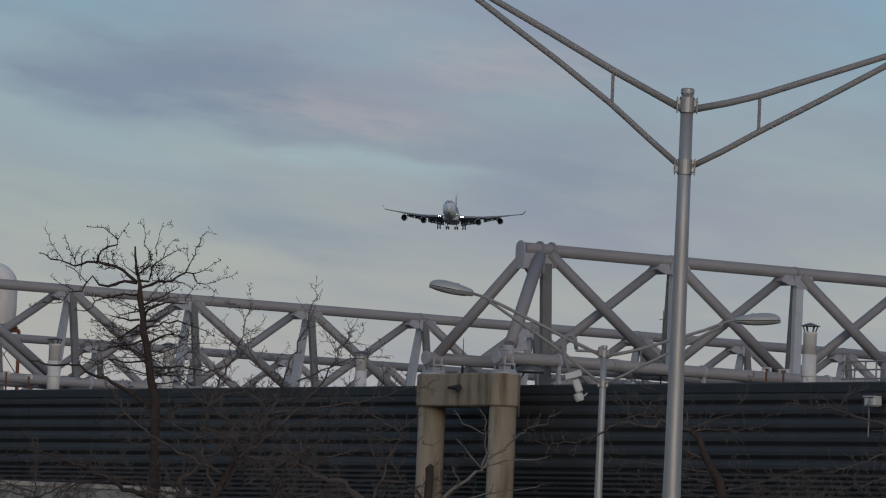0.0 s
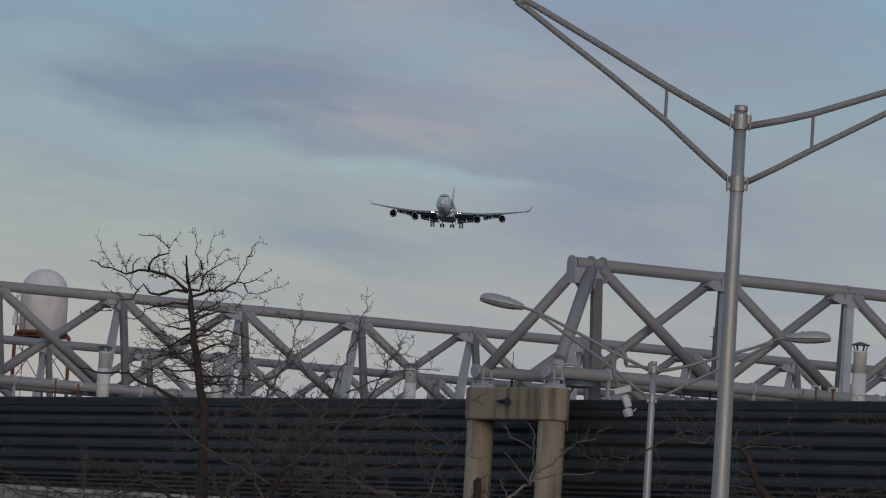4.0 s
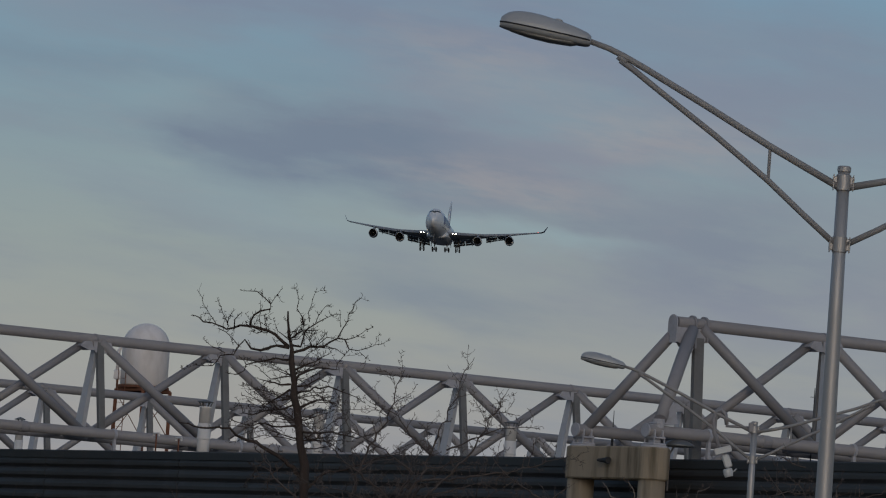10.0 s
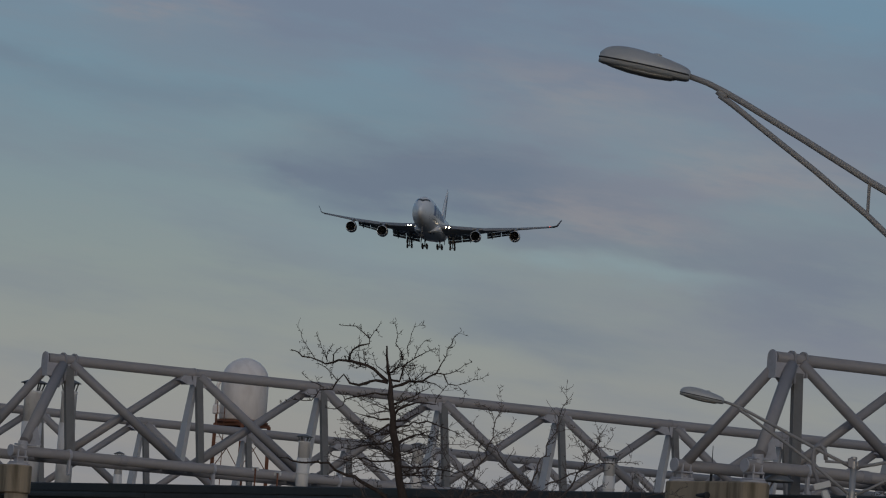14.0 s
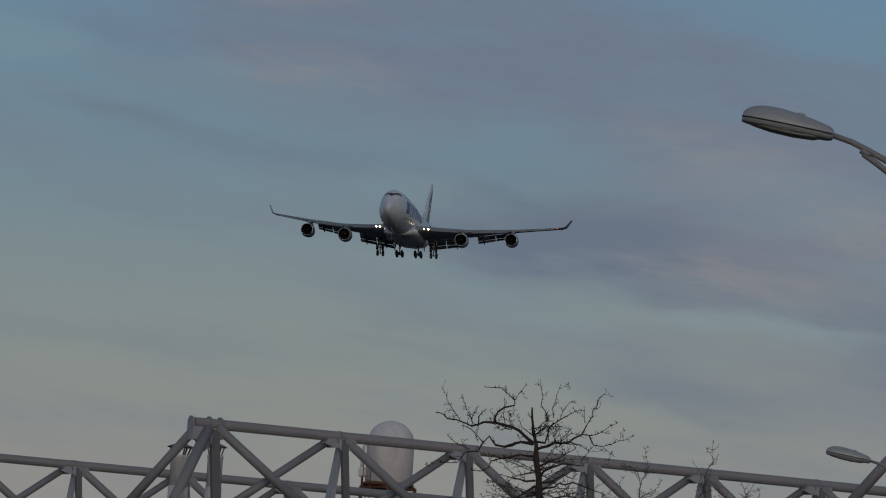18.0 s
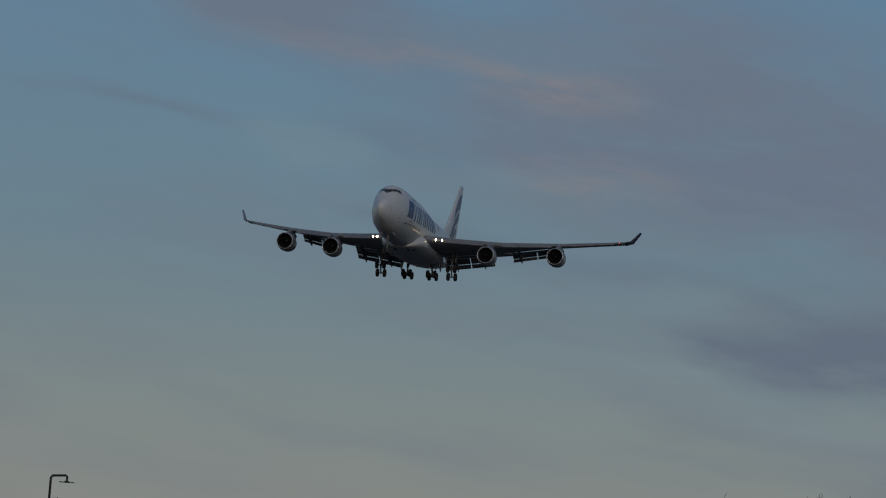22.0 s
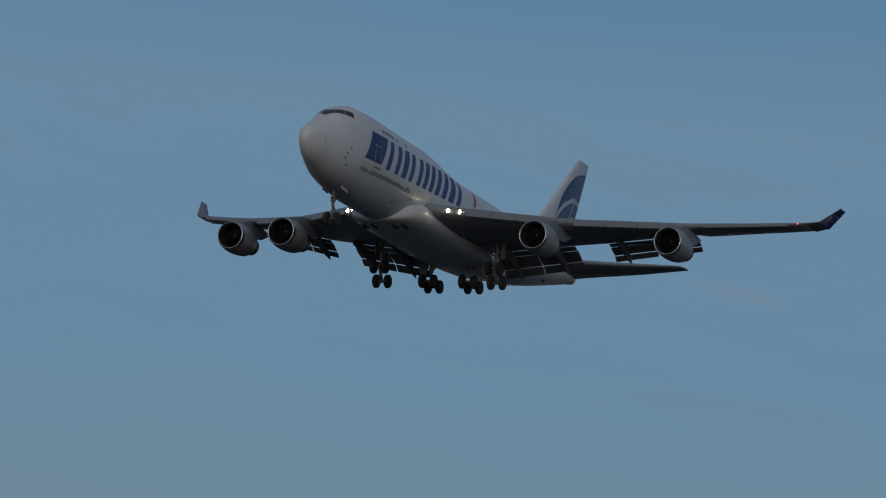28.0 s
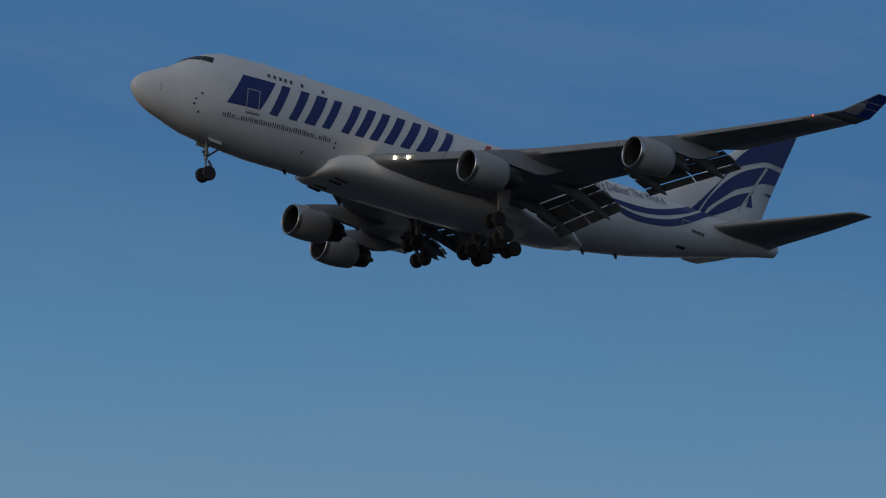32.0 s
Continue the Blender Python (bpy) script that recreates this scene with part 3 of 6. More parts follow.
def build_vent(p, top, r=0.225, low=8.9):
    v = empty("roof_vent_pipe", Matrix.Translation((p[0], p[1], low)), "white round roof vent pipe with a conical rain cap", "vent", "roof vents")
    h = top - low
    part("pipe", lathe([(r, 0), (r, h * 0.62)], 20), VENT_WHITE, v, smooth=True)
    part("collar", lathe([(r * 1.02, h * 0.36), (r * 1.1, h * 0.365), (r * 1.1, h * 0.39), (r * 1.02, h * 0.395)], 20), VENT_WHITE, v)
    part("upper_pipe", lathe([(r * 0.93, h * 0.6), (r * 0.93, h * 0.86), (r * 0.98, h * 0.865), (r * 0.98, h * 0.89)], 20), VENT_WHITE, v, smooth=True)
    for k in range(6):
        a = 2 * math.pi * k / 6
        c, s = math.cos(a), math.sin(a)
        part("cap_strut", tube([(c * r * 0.7, s * r * 0.7, h * 0.88), (c * r * 1.05, s * r * 1.05, h * 0.965)], r * 0.09, 5), VENT_METAL, v)
    part("rain_cap", lathe([(r * 0.02, h), (r * 0.6, h * 0.985), (r * 1.35, h * 0.962), (r * 1.35, h * 0.955), (r * 0.5, h * 0.96)], 20), VENT_METAL, v, "dark galvanised rain cap", smooth=True)
    return v


# place each pipe on the roof just behind the parapet
build_vent((12.85, 189.5), 11.84, 0.25)
build_vent((-15.08, 215.0), 11.37, 0.25)
build_vent((-10.35, 210.0), 11.13, 0.22)
build_vent((-2.88, 205.0), 10.90, 0.22)
build_vent((-28.31, 235.0), 13.89, 0.44)
build_vent((-26.78, 235.0), 13.99, 0.36)
build_vent((-26.4, 254.0), 11.75, 0.2)


def build_tank():
    cx, cy = -24.55, 300.0
    t = empty("water_tank", Matrix.Translation((cx, cy, 0)), "white domed water tank on a rusty steel tower", "water tank")
    prof = [(1.2, 15.72), (1.30, 15.80), (1.31, 17.9)]
    prof += [(1.31 * math.cos(a), 17.9 + 1.28 * math.sin(a)) for a in (0.2, 0.45, 0.7, 0.95, 1.2, 1.4, 1.53)]
    part("shell", lathe(prof, 36), TANK_WHITE, t, smooth=True)
    corner = [(1.48 * math.cos(0.08 + k * math.pi / 2), 1.48 * math.sin(0.08 + k * math.pi / 2)) for k in range(4)]
    part("platform", lathe([(1.42, 15.58), (1.42, 15.70), (0.2, 15.72), (0.2, 15.58)], 28), RUST, t)
    for (ax, ay), (bx, by) in zip(corner, corner[1:] + corner[:1]):
        part("girder", beam((ax, ay, 15.48), (bx, by, 15.48), 0.14, 0.2), RUST, t)
    for x, y in corner:
        part("leg", beam((x * 1.12, y * 1.12, 0), (x, y, 15.5), 0.2, 0.2), RUST, t)
    for z in (5, 9, 13.0):
        for (ax, ay), (bx, by) in zip(corner, corner[1:] + corner[:1]):
            part("brace", tube([(ax, ay, z), (bx, by, z)], 0.06, 6), RUST, t)
            part("brace", tube([(ax, ay, z), (bx, by, z + 2.3)], 0.025, 6), RUST, t)
    lad = [tube([(-1.1 + dx, -1.35, 0.3), (-1.1 + dx, -1.35, 16.8)], 0.025, 5) for dx in (-0.2, 0.2)]
    part("ladder", join(*lad, *[tube([(-1.3, -1.35, 0.5 + 0.33 * i), (-0.9, -1.35, 0.5 + 0.33 * i)], 0.015, 4) for i in range(48)]), RUST, t)
    part("riser_pipe", tube([(0.1, 0, 0), (0.1, 0, 15.5)], 0.14, 10), RUST, t)
    part("valve_box", box(0.42, 0.4, 0.5, (-1.45, -0.1, 16.25), 0.04), TANK_WHITE, t)
    part("side_pipe", tube([(-1.5, -0.1, 16.4), (-1.48, -0.1, 17.6), (-1.3, -0.1, 17.9)], 0.09, 10), TANK_WHITE, t, smooth=True)
    part("side_pipe", tube([(-1.45, -0.1, 16.0), (-1.45, -0.1, 15.5)], 0.06, 8), RUST, t)


build_tank()


# ---------------------------------------------------------------- street lamps
def lamp_head(sign):
    """A flat cobra-head luminaire whose neck is at the origin and whose nose points along sign * x."""
    rings, lens = [], []
    keys = ((0.0, 0.095, 0.052, -0.05), (0.05, 0.125, 0.085, -0.066), (0.2, 0.16, 0.122, -0.072), (0.42, 0.18, 0.155, -0.074), (0.62, 0.178, 0.172, -0.072), (0.8, 0.16, 0.162, -0.068), (0.92, 0.125, 0.122, -0.062), (0.985, 0.075, 0.060, -0.05))
    fine = [(-0.004, 0.03, 0.02, -0.02)]
    for i in range(len(keys) - 1):
        p0, p1, p2, p3 = keys[max(i - 1, 0)], keys[i], keys[i + 1], keys[min(i + 2, len(keys) - 1)]
        for f in (0.0, 0.25, 0.5, 0.75):
            fine.append([0.5 * (2 * b + (c - a) * f + (2 * a - 5 * b + 4 * c - d) * f * f + (3 * b - a - 3 * c + d) * f ** 3) for a, b, c, d in zip(p0, p1, p2, p3)])
    fine.append(keys[-1])
    for d, hw, zt, zb in fine:
        ring = []
        for k in range(16):
            a = 2 * math.pi * k / 16
            up = math.sin(a)
            y, z = hw * math.cos(a), zt * up if up > 0 else zb * abs(up) ** 0.45
            ring.append((sign * d, y, z))
        rings.append(ring if sign > 0 else ring[::-1])
    for d, hw, z in ((0.12, 0.08, -0.06), (0.2, 0.13, -0.125), (0.42, 0.15, -0.155), (0.66, 0.14, -0.14), (0.84, 0.10, -0.09), (0.9, 0.06, -0.06)):
        ring = []
        for k in range(12):
            a = 2 * math.pi * k / 12
            ring.append((sign * d, hw * math.cos(a), z * 0.42 - 0.012 + 0.03 * math.sin(a)))
        lens.append(ring if sign > 0 else ring[::-1])
    return loft(rings), loft(lens)


# the roadside arm rises more steeply than the other
ARMS = {-1: ([(0.06, 6.99), (0.8, 7.365), (1.5, 7.75), (2.2, 8.12), (2.41, 8.225), (2.58, 8.30), (2.78, 8.36)],
             [(0.06, 6.38), (0.4, 6.66), (0.8, 7.0), (1.4, 7.45), (2.0, 7.87), (2.3, 8.085), (2.45, 8.18)], 8.5),
        1: ([(0.06, 6.985), (0.45, 7.075), (0.77, 7.165), (1.45, 7.41), (2.09, 7.64), (2.4, 7.78), (2.55, 7.85), (2.72, 7.88)],
            [(0.06, 6.37), (0.4, 6.555), (0.77, 6.775), (1.45, 7.16), (2.05, 7.51), (2.3, 7.67), (2.44, 7.735)], 2.0)}


def build_lamp(x, y, turn=0.0, lift=0.0, reach=1.0, rise=1.0, label="tall aluminium street lamp with two cobra-head luminaires on truss arms"):
    t = empty("street_lamp", pose(x, y, 0, 0, 0, turn), label, "street lamp", "street lamps")
    H = 7.19 + lift
    part("pole", lathe([(0.14, 0.25), (0.128, 0.3), (0.108, 2.2 + lift), (0.092, 3.2 + lift), (0.074, 5.6 + lift), (0.066, H - 0.02)], 24), ALUMINIUM, t, smooth=True)
    part("base_flange", join(box(0.42, 0.42, 0.05, (0, 0, 0.025), 0.01), lathe([(0.19, 0.05), (0.17, 0.3), (0.145, 0.34)], 16)), ALUMINIUM, t)
    part("pole_cap", lathe([(0.068, H - 0.045), (0.073, H - 0.04), (0.073, H + 0.005), (0.062, H + 0.018), (0.005, H + 0.022)], 24), ALUMINIUM, t)
    for z in (6.37 + lift, 7.03 + lift):
        c = part("clamp", join(lathe([(0.074, z - 0.085), (0.079, z - 0.08), (0.079, z + 0.08), (0.074, z + 0.085)], 24), box(0.012, 0.09, 0.17, (0.105, 0, z), 0.004), box(0.012, 0.09, 0.17, (-0.105, 0, z), 0.004), box(0.05, 0.05, 0.13, (0.09, 0, z), 0.008), box(0.05, 0.05, 0.13, (-0.09, 0, z), 0.008)), ALUMINIUM, t)
        part("bolt", tube([(0.105, -0.05, z + 0.03), (0.105, 0.05, z + 0.03)], 0.012, 6), GEAR_STEEL, c)
    for sg in (-1, 1):
        up, low, nod = ARMS[sg]
        up, low = [[(sg * a * reach, 0, pts[0][1] + (b - pts[0][1]) * (f if sg < 0 else 1) + lift) for a, b in pts] for pts, f in ((up, rise), (low, (0.64 + 1.125 * rise) / 1.765))]
        part("upper_arm", tube(up, [0.040 - 0.0015 * i for i in range(len(up))], 10), ARM_METAL, t, smooth=True)
        part("lower_arm", tube(low, 0.033, 10), ARM_METAL, t, smooth=True)
        part("spacer", tube([(up[2 if sg > 0 else 1][0], 0, up[2 if sg > 0 else 1][2]), (low[2][0], 0, low[2][2])], 0.018, 6), ARM_METAL, t)
        part("tie_bracket", tube([(low[-1][0] - sg * 0.07, 0, low[-1][2] - 0.02), (low[-1][0] - sg * 0.03, 0, low[-1][2] + 0.005), (low[-1][0] + sg * 0.03, 0, low[-1][2] + 0.04)], [0.036, 0.038, 0.032], 10), ARM_METAL, t, smooth=True)
        shell, lens = lamp_head(sg)
        tilt = Matrix.Translation(up[-1]) @ pose(0, 0, 0, 0, -nod * sg, 0)
        hd = part("luminaire", moved(shell, tilt), LAMP_SHELL, t, "grey luminaire housing", smooth=True)
        part("lens", moved(lens, tilt), LAMP_LENS, hd, "dark glass lens", smooth=True)
        part("seam", moved(join(*[tube([(sg * 0.01, y * 0.56, 0.0), (sg * 0.05, y * 0.71, 0.0), (sg * 0.2, y * 0.91, 0.0), (sg * 0.42, y * 1.01, 0.0), (sg * 0.62, y * 1.0, 0.0), (sg * 0.8, y * 0.90, 0.0), (sg * 0.92, y * 0.71, 0.0), (sg * 0.987, y * 0.42, 0.0)], 0.009, 5) for y in (-0.18, 0.18)]), tilt), BLACK, hd, "dark hinge seam")
        part("photocell", moved(lathe([(0.045, 0.11), (0.045, 0.158), (0.02, 0.166)], 12), tilt @ Matrix.Translation((sg * 0.38, 0, 0))), LAMP_SHELL, hd)
    return t


build_lamp(2.53, 58.0)
build_lamp(3.63, 120.0, 0, 0.2, 1.05, 0.9)
build_lamp(-37.14, 41.87, 41.4, 4.16)


def build_cctv(x, y, z, turn):
    c = empty("cctv_camera", pose(x, y, z, 0, 0, turn), "white CCTV camera hanging from a curved bracket", "camera", "security cameras")
    part("bracket", tube([(0.02, 0, 0.75), (-0.02, 0, 0.98), (-0.12, 0, 1.06), (-0.24, 0, 1.0), (-0.27, 0, 0.85), (-0.24, 0, 0.55), (-0.1, 0, 0.2)], 0.045, 8), STEEL_PAINT, c, smooth=True)
    part("pole_arm", join(tube([(0.0, 0, 0.72), (0.56, 0, 0.72)], 0.03, 8), box(0.12, 0.16, 0.22, (0.56, 0, 0.72), 0.02)), STEEL_PAINT, c)
    hood = join(box(0.36, 0.2, 0.02, (0, 0, 0.085), 0.005), box(0.36, 0.02, 0.13, (0, -0.1, 0.02), 0.005), box(0.36, 0.02, 0.13, (0, 0.1, 0.02), 0.005))
    part("sunshield", moved(hood, pose(-0.02, 0, 0.16, 0, -17, 0)), CCTV_WHITE, c)
    part("housing", moved(box(0.34, 0.15, 0.12, (0.02, 0, 0.01), 0.02), pose(-0.02, 0, 0.16, 0, -17, 0)), CCTV_WHITE, c)
    part("lens_window", moved(box(0.02, 0.1, 0.08, (-0.16, 0, 0.01), 0.005), pose(-0.02, 0, 0.16, 0, -17, 0)), BLACK, c, "dark lens window")
    part("lower_housing", moved(box(0.30, 0.18, 0.17, (0.1, 0, 0), 0.03), pose(0.04, 0, 0.04, 0, 68, 0)), CCTV_WHITE, c)
    part("dome_base", moved(lathe([(0.09, -0.12), (0.105, -0.06), (0.105, 0.04), (0.07, 0.06)], 14), pose(0.11, 0, -0.27, 0, -18, 0)), CCTV_WHITE, c)
    part("cable_whip", tube([(0.16, 0, -0.3), (0.24, 0, -0.26), (0.30, 0, -0.2)], 0.016, 6), CCTV_WHITE, c)
    return c


build_cctv(3.0, 120.0, 6.55, 0)


def build_wall_box(p):
    b = empty("wall_lantern", Matrix.Translation(p) @ pose(0, 0, 0, 0, 0, TURN), "small white lantern on a conduit on the dark wall", "wall light")
    part("housing", box(0.35, 0.55, 0.3, (0, 0, 0), 0.05), CCTV_WHITE, b)
    part("hood", box(0.40, 0.52, 0.05, (-0.03, 0, 0.16), 0.02), CCTV_WHITE, b)
    part("conduit", tube([(0.1, 0.28, 0), (0.1, 0.28, -1.1)], 0.02, 6), STEEL_PAINT, b)


build_wall_box(at(WALL_S - 0.25, -19.8, 8.55))


def build_downpipe(p):
    b = empty("downpipe", Matrix.Translation(p) @ pose(0, 0, 0, 0, 0, TURN), "thin grey downpipe bending over the parapet", "pipe")
    part("pipe", tube([(0.6, -0.3, 0.45), (0.2, -0.28, 0.6), (-0.05, -0.2, 0.5), (-0.12, 0, 0.15), (-0.12, 0, -1.1)], 0.035, 8), STEEL_PAINT, b, smooth=True)


build_downpipe(at(WALL_S - 0.15, -1.5, 9.2))


def build_mast(x, y, z0, z1):
    m = empty("antenna_mast", Matrix.Translation((x, y, z0)), "thin dark whip antenna standing on the roof", "antenna", "antennas")
    h = z1 - z0
    part("rod", tube([(0, 0, 0), (0, 0, h)], [0.03, 0.012], 6), BLACK, m)
    if z1 > 12:
        part("cross_arm", tube([(-0.14, 0, h * 0.9), (0.14, 0, h * 0.9)], 0.012, 5), BLACK, m)
    part("sleeve", tube([(0, 0, h * 0.35), (0, 0, h * 0.55)], 0.05, 8), BLACK, m)
    part("foot", lathe([(0.1, 0), (0.05, 0.3)], 8), BLACK, m)


build_mast(0.9, 200.0, 9.1, 11.3)
build_mast(8.0, 196.0, 9.1, 12.4)


def build_arm_mast(x, y, top):
    m = empty("aerial_mast", Matrix.Translation((x, y, 0)), "dark steel mast with a bent arm and a television aerial", "antenna mast")
    part("mast", tube([(0, 0, 0), (0, 0, top - 0.06), (0.05, 0, top)], [0.06, 0.034, 0.034], 8), BLACK, m)
    part("arm", tube([(0.03, 0, top), (0.42, 0, top + 0.03), (0.46, 0, top), (0.46, 0, top - 0.14)], 0.032, 8), BLACK, m)
    part("rotor_disc", join(box(0.42, 0.1, 0.022, (0.46, 0, top - 0.16)), box(0.12, 0.12, 0.05, (0.46, 0, top - 0.15), 0.01)), BLACK, m)
    a = part("television_aerial", join(tube([(0.0, 0, top - 0.92), (0.28, -0.2, top - 0.62)], 0.018, 5), tube([(0.0, 0, top - 0.92), (0.62, 0.1, top - 1.0)], 0.018, 5)), BLACK, m)
    for k in range(6):
        f = 0.2 + 0.15 * k
        c = Vector((0.28 * f, -0.2 * f, top - 0.92 + 0.3 * f))
        part("element", tube([c + Vector((-0.14, 0, 0.0)), c + Vector((0.14, 0, 0.0))], 0.007, 4), BLACK, a)


build_arm_mast(-29.73, 150.0, 10.76)


def build_stub(w, top):
    """A short conduit that stands on the parapet before a chord."""
    b = empty("conduit_stub", Matrix.Translation(at(WALL_S + 0.0, w, WALL_TOP - 0.02)) @ pose(0, 0, 0, 0, 0, TURN), "thin brown conduit with a white clip on the parapet", "conduit", "parapet conduits")
    h = top - WALL_TOP
    part("stem", tube([(0, 0, 0), (0, 0, h)], 0.035, 7), RUST, b)
    part("clip", join(box(0.08, 0.42, 0.05, (0, 0, h), 0.01), box(0.08, 0.05, 0.14, (0, 0.19, h - 0.05), 0.01), box(0.08, 0.05, 0.14, (0, -0.19, h - 0.05), 0.01)), VENT_WHITE, b, "white clip")


for w, top in ((31.8, 9.94), (30.15, 9.76), (-14.25, 9.7), (-15.1, 9.64)):
    build_stub(w, top)


def build_dish(p):
    d = empty("roof_floodlight", Matrix.Translation(p), "dark shallow floodlight hung under the truss end", "light")
    part("reflector", lathe([(0.08, 0.17), (0.3, 0.12), (0.52, 0.0), (0.56, -0.08), (0.5, -0.1), (0.1, -0.04)], 24), VENT_METAL, d, smooth=True)
    part("lens", lathe([(0.49, -0.085), (0.25, -0.12), (0.02, -0.13)], 20), LAMP_LENS, d, "dark lens", smooth=True)
    part("stem", tube([(0, 0, 0.12), (0, 0, 0.34)], 0.05, 8), VENT_METAL, d)


build_dish((3.13, 187.7, 9.71))


def build_roof_plant(p):
    r = empty("rooftop_plant", Matrix.Translation(p) @ pose(0, 0, 0, 0, 0, TURN), "grey pipes, ducts and railings of rooftop plant", "roof plant")
    for k in range(6):
        part("rail_post", tube([(0, -k * 0.55, 0), (0, -k * 0.55, 1.35)], 0.035, 6), STEEL_PAINT, r)
    for z in (0.75, 1.05, 1.33):
        part("rail", tube([(0, 0.1, z), (0, -2.85, z)], 0.03, 6), STEEL_PAINT, r)
    for y in (-1.2, -1.9):
        part("duct", tube([(0.8, y, -0.2), (0.8, y, 1.2), (0.9, y - 0.1, 1.38), (1.05, y - 0.3, 1.42)], 0.17, 10), STEEL_PAINT, r, smooth=True)
    part("casing", box(1.1, 1.6, 0.55, (1.2, -3.6, 0.2), 0.04), GUSSET_PAINT, r)


build_roof_plant((13.7, 184.6, 8.98))


def build_trailer():
    x, y = -11.3, 130.0
    t = empty("box_trailer", pose(x, y, 0, 0, 0, 0), "pale grey box trailer parked below the trees", "trailer")
    part("box_body", box(11.0, 2.5, 2.9, (0, 0, 2.57), 0.05), TRAILER_WHITE, t)
    part("top_rail", join(box(11.06, 0.08, 0.12, (0, -1.27, 4.0), 0.01), box(11.06, 0.08, 0.12, (0, 1.27, 4.0), 0.01)), VENT_METAL, t, "dark top rail")
    for k in range(9):
        part("side_rib", box(0.05, 0.04, 2.7, (-5.0 + k * 1.25, -1.26, 2.55)), TRAILER_WHITE, t)
    for wx in (-4.2, -2.9, 4.0):
        for sy in (-1.0, 1.0):
            w = part("wheel", moved(lathe([(0.3, -0.14), (0.5, -0.12), (0.5, 0.12), (0.3, 0.14)], 20), pose(wx, sy, 0.5, 90, 0, 0)), BLACK, t)
            part("rim", moved(lathe([(0.05, -0.15), (0.28, -0.145), (0.28, 0.145), (0.05, 0.15)], 16), pose(wx, sy, 0.5, 90, 0, 0)), GEAR_STEEL, w)
    part("chassis", box(10.4, 0.9, 0.4, (0, 0, 0.95)), BLACK, t)


build_trailer()


# ---------------------------------------------------------------- bare trees
def spurs(rng, out, pts, every=0.07, size=0.045):
    """Short knobbly side spurs along a shoot."""
    for a, b in zip(pts, pts[1:]):
        d = b - a
        n = d.length / every
        for _ in range(int(n) + (rng.random() < n % 1)):
            p = a + d * rng.random()
            q = Vector((rng.gauss(0, 1), rng.gauss(0, 0.6), rng.gauss(0.35, 1))).normalized()
            L = size * rng.uniform(0.5, 1.5)
            m = p + q * L * 0.6
            out.append(([p, m, m + (q + Vector((rng.gauss(0, 0.5), 0, 0.5))).normalized() * L * 0.5], [0.005, 0.0045, 0.003]))


def twigs(rng, out, p, d, length, r, depth, flat, crook=0.17):
    """One crooked shoot and its side shoots, as polylines with radii."""
    n = max(3, int(length / 0.07))
    pts, rad, q = [Vector(p)], [r], Vector(d).normalized()
    for i in range(n):
        q = (q + Vector((rng.gauss(0, crook), rng.gauss(0, crook), rng.gauss(0.04, crook)))).normalized()
        pts.append(pts[-1] + q * (length / n))
        rad.append(max(0.0034, r * (1 - 0.55 * (i + 1) / n)))
    out.append((pts, rad))
    spurs(rng, out, pts)
    if depth <= 0:
        return
    for i in range(1, len(pts)):
        if rng.random() < 0.36:
            side = 1 if rng.random() < 0.5 else -1
            base = (pts[i] - pts[i - 1]).normalized()
            lateral = Vector((-base.z, rng.gauss(0, 0.5), base.x)) * side
            nd = (base * 0.8 + lateral * 0.8 + Vector((0, 0, rng.uniform(0.0, 0.4)))).normalized()
            nd.z *= flat
            twigs(rng, out, pts[i], nd, length * rng.uniform(0.3, 0.6), rad[i] * 0.7, depth - 1, flat, crook)


def bough(rows, x0=0.0):
    """Limbs from rows of (first radius, last radius, [(x, z), ...]); they sway in depth the further they reach."""
    limbs = []
    for r0, r1, pts in rows:
        n = len(pts) - 1
        limbs.append([(x, (x - x0) * 0.45 * math.sin(1.9 * z + 0.8 * x), z, r0 + (r1 - r0) * (i / n) ** 0.8) for i, (x, z) in enumerate(pts)])
    return limbs


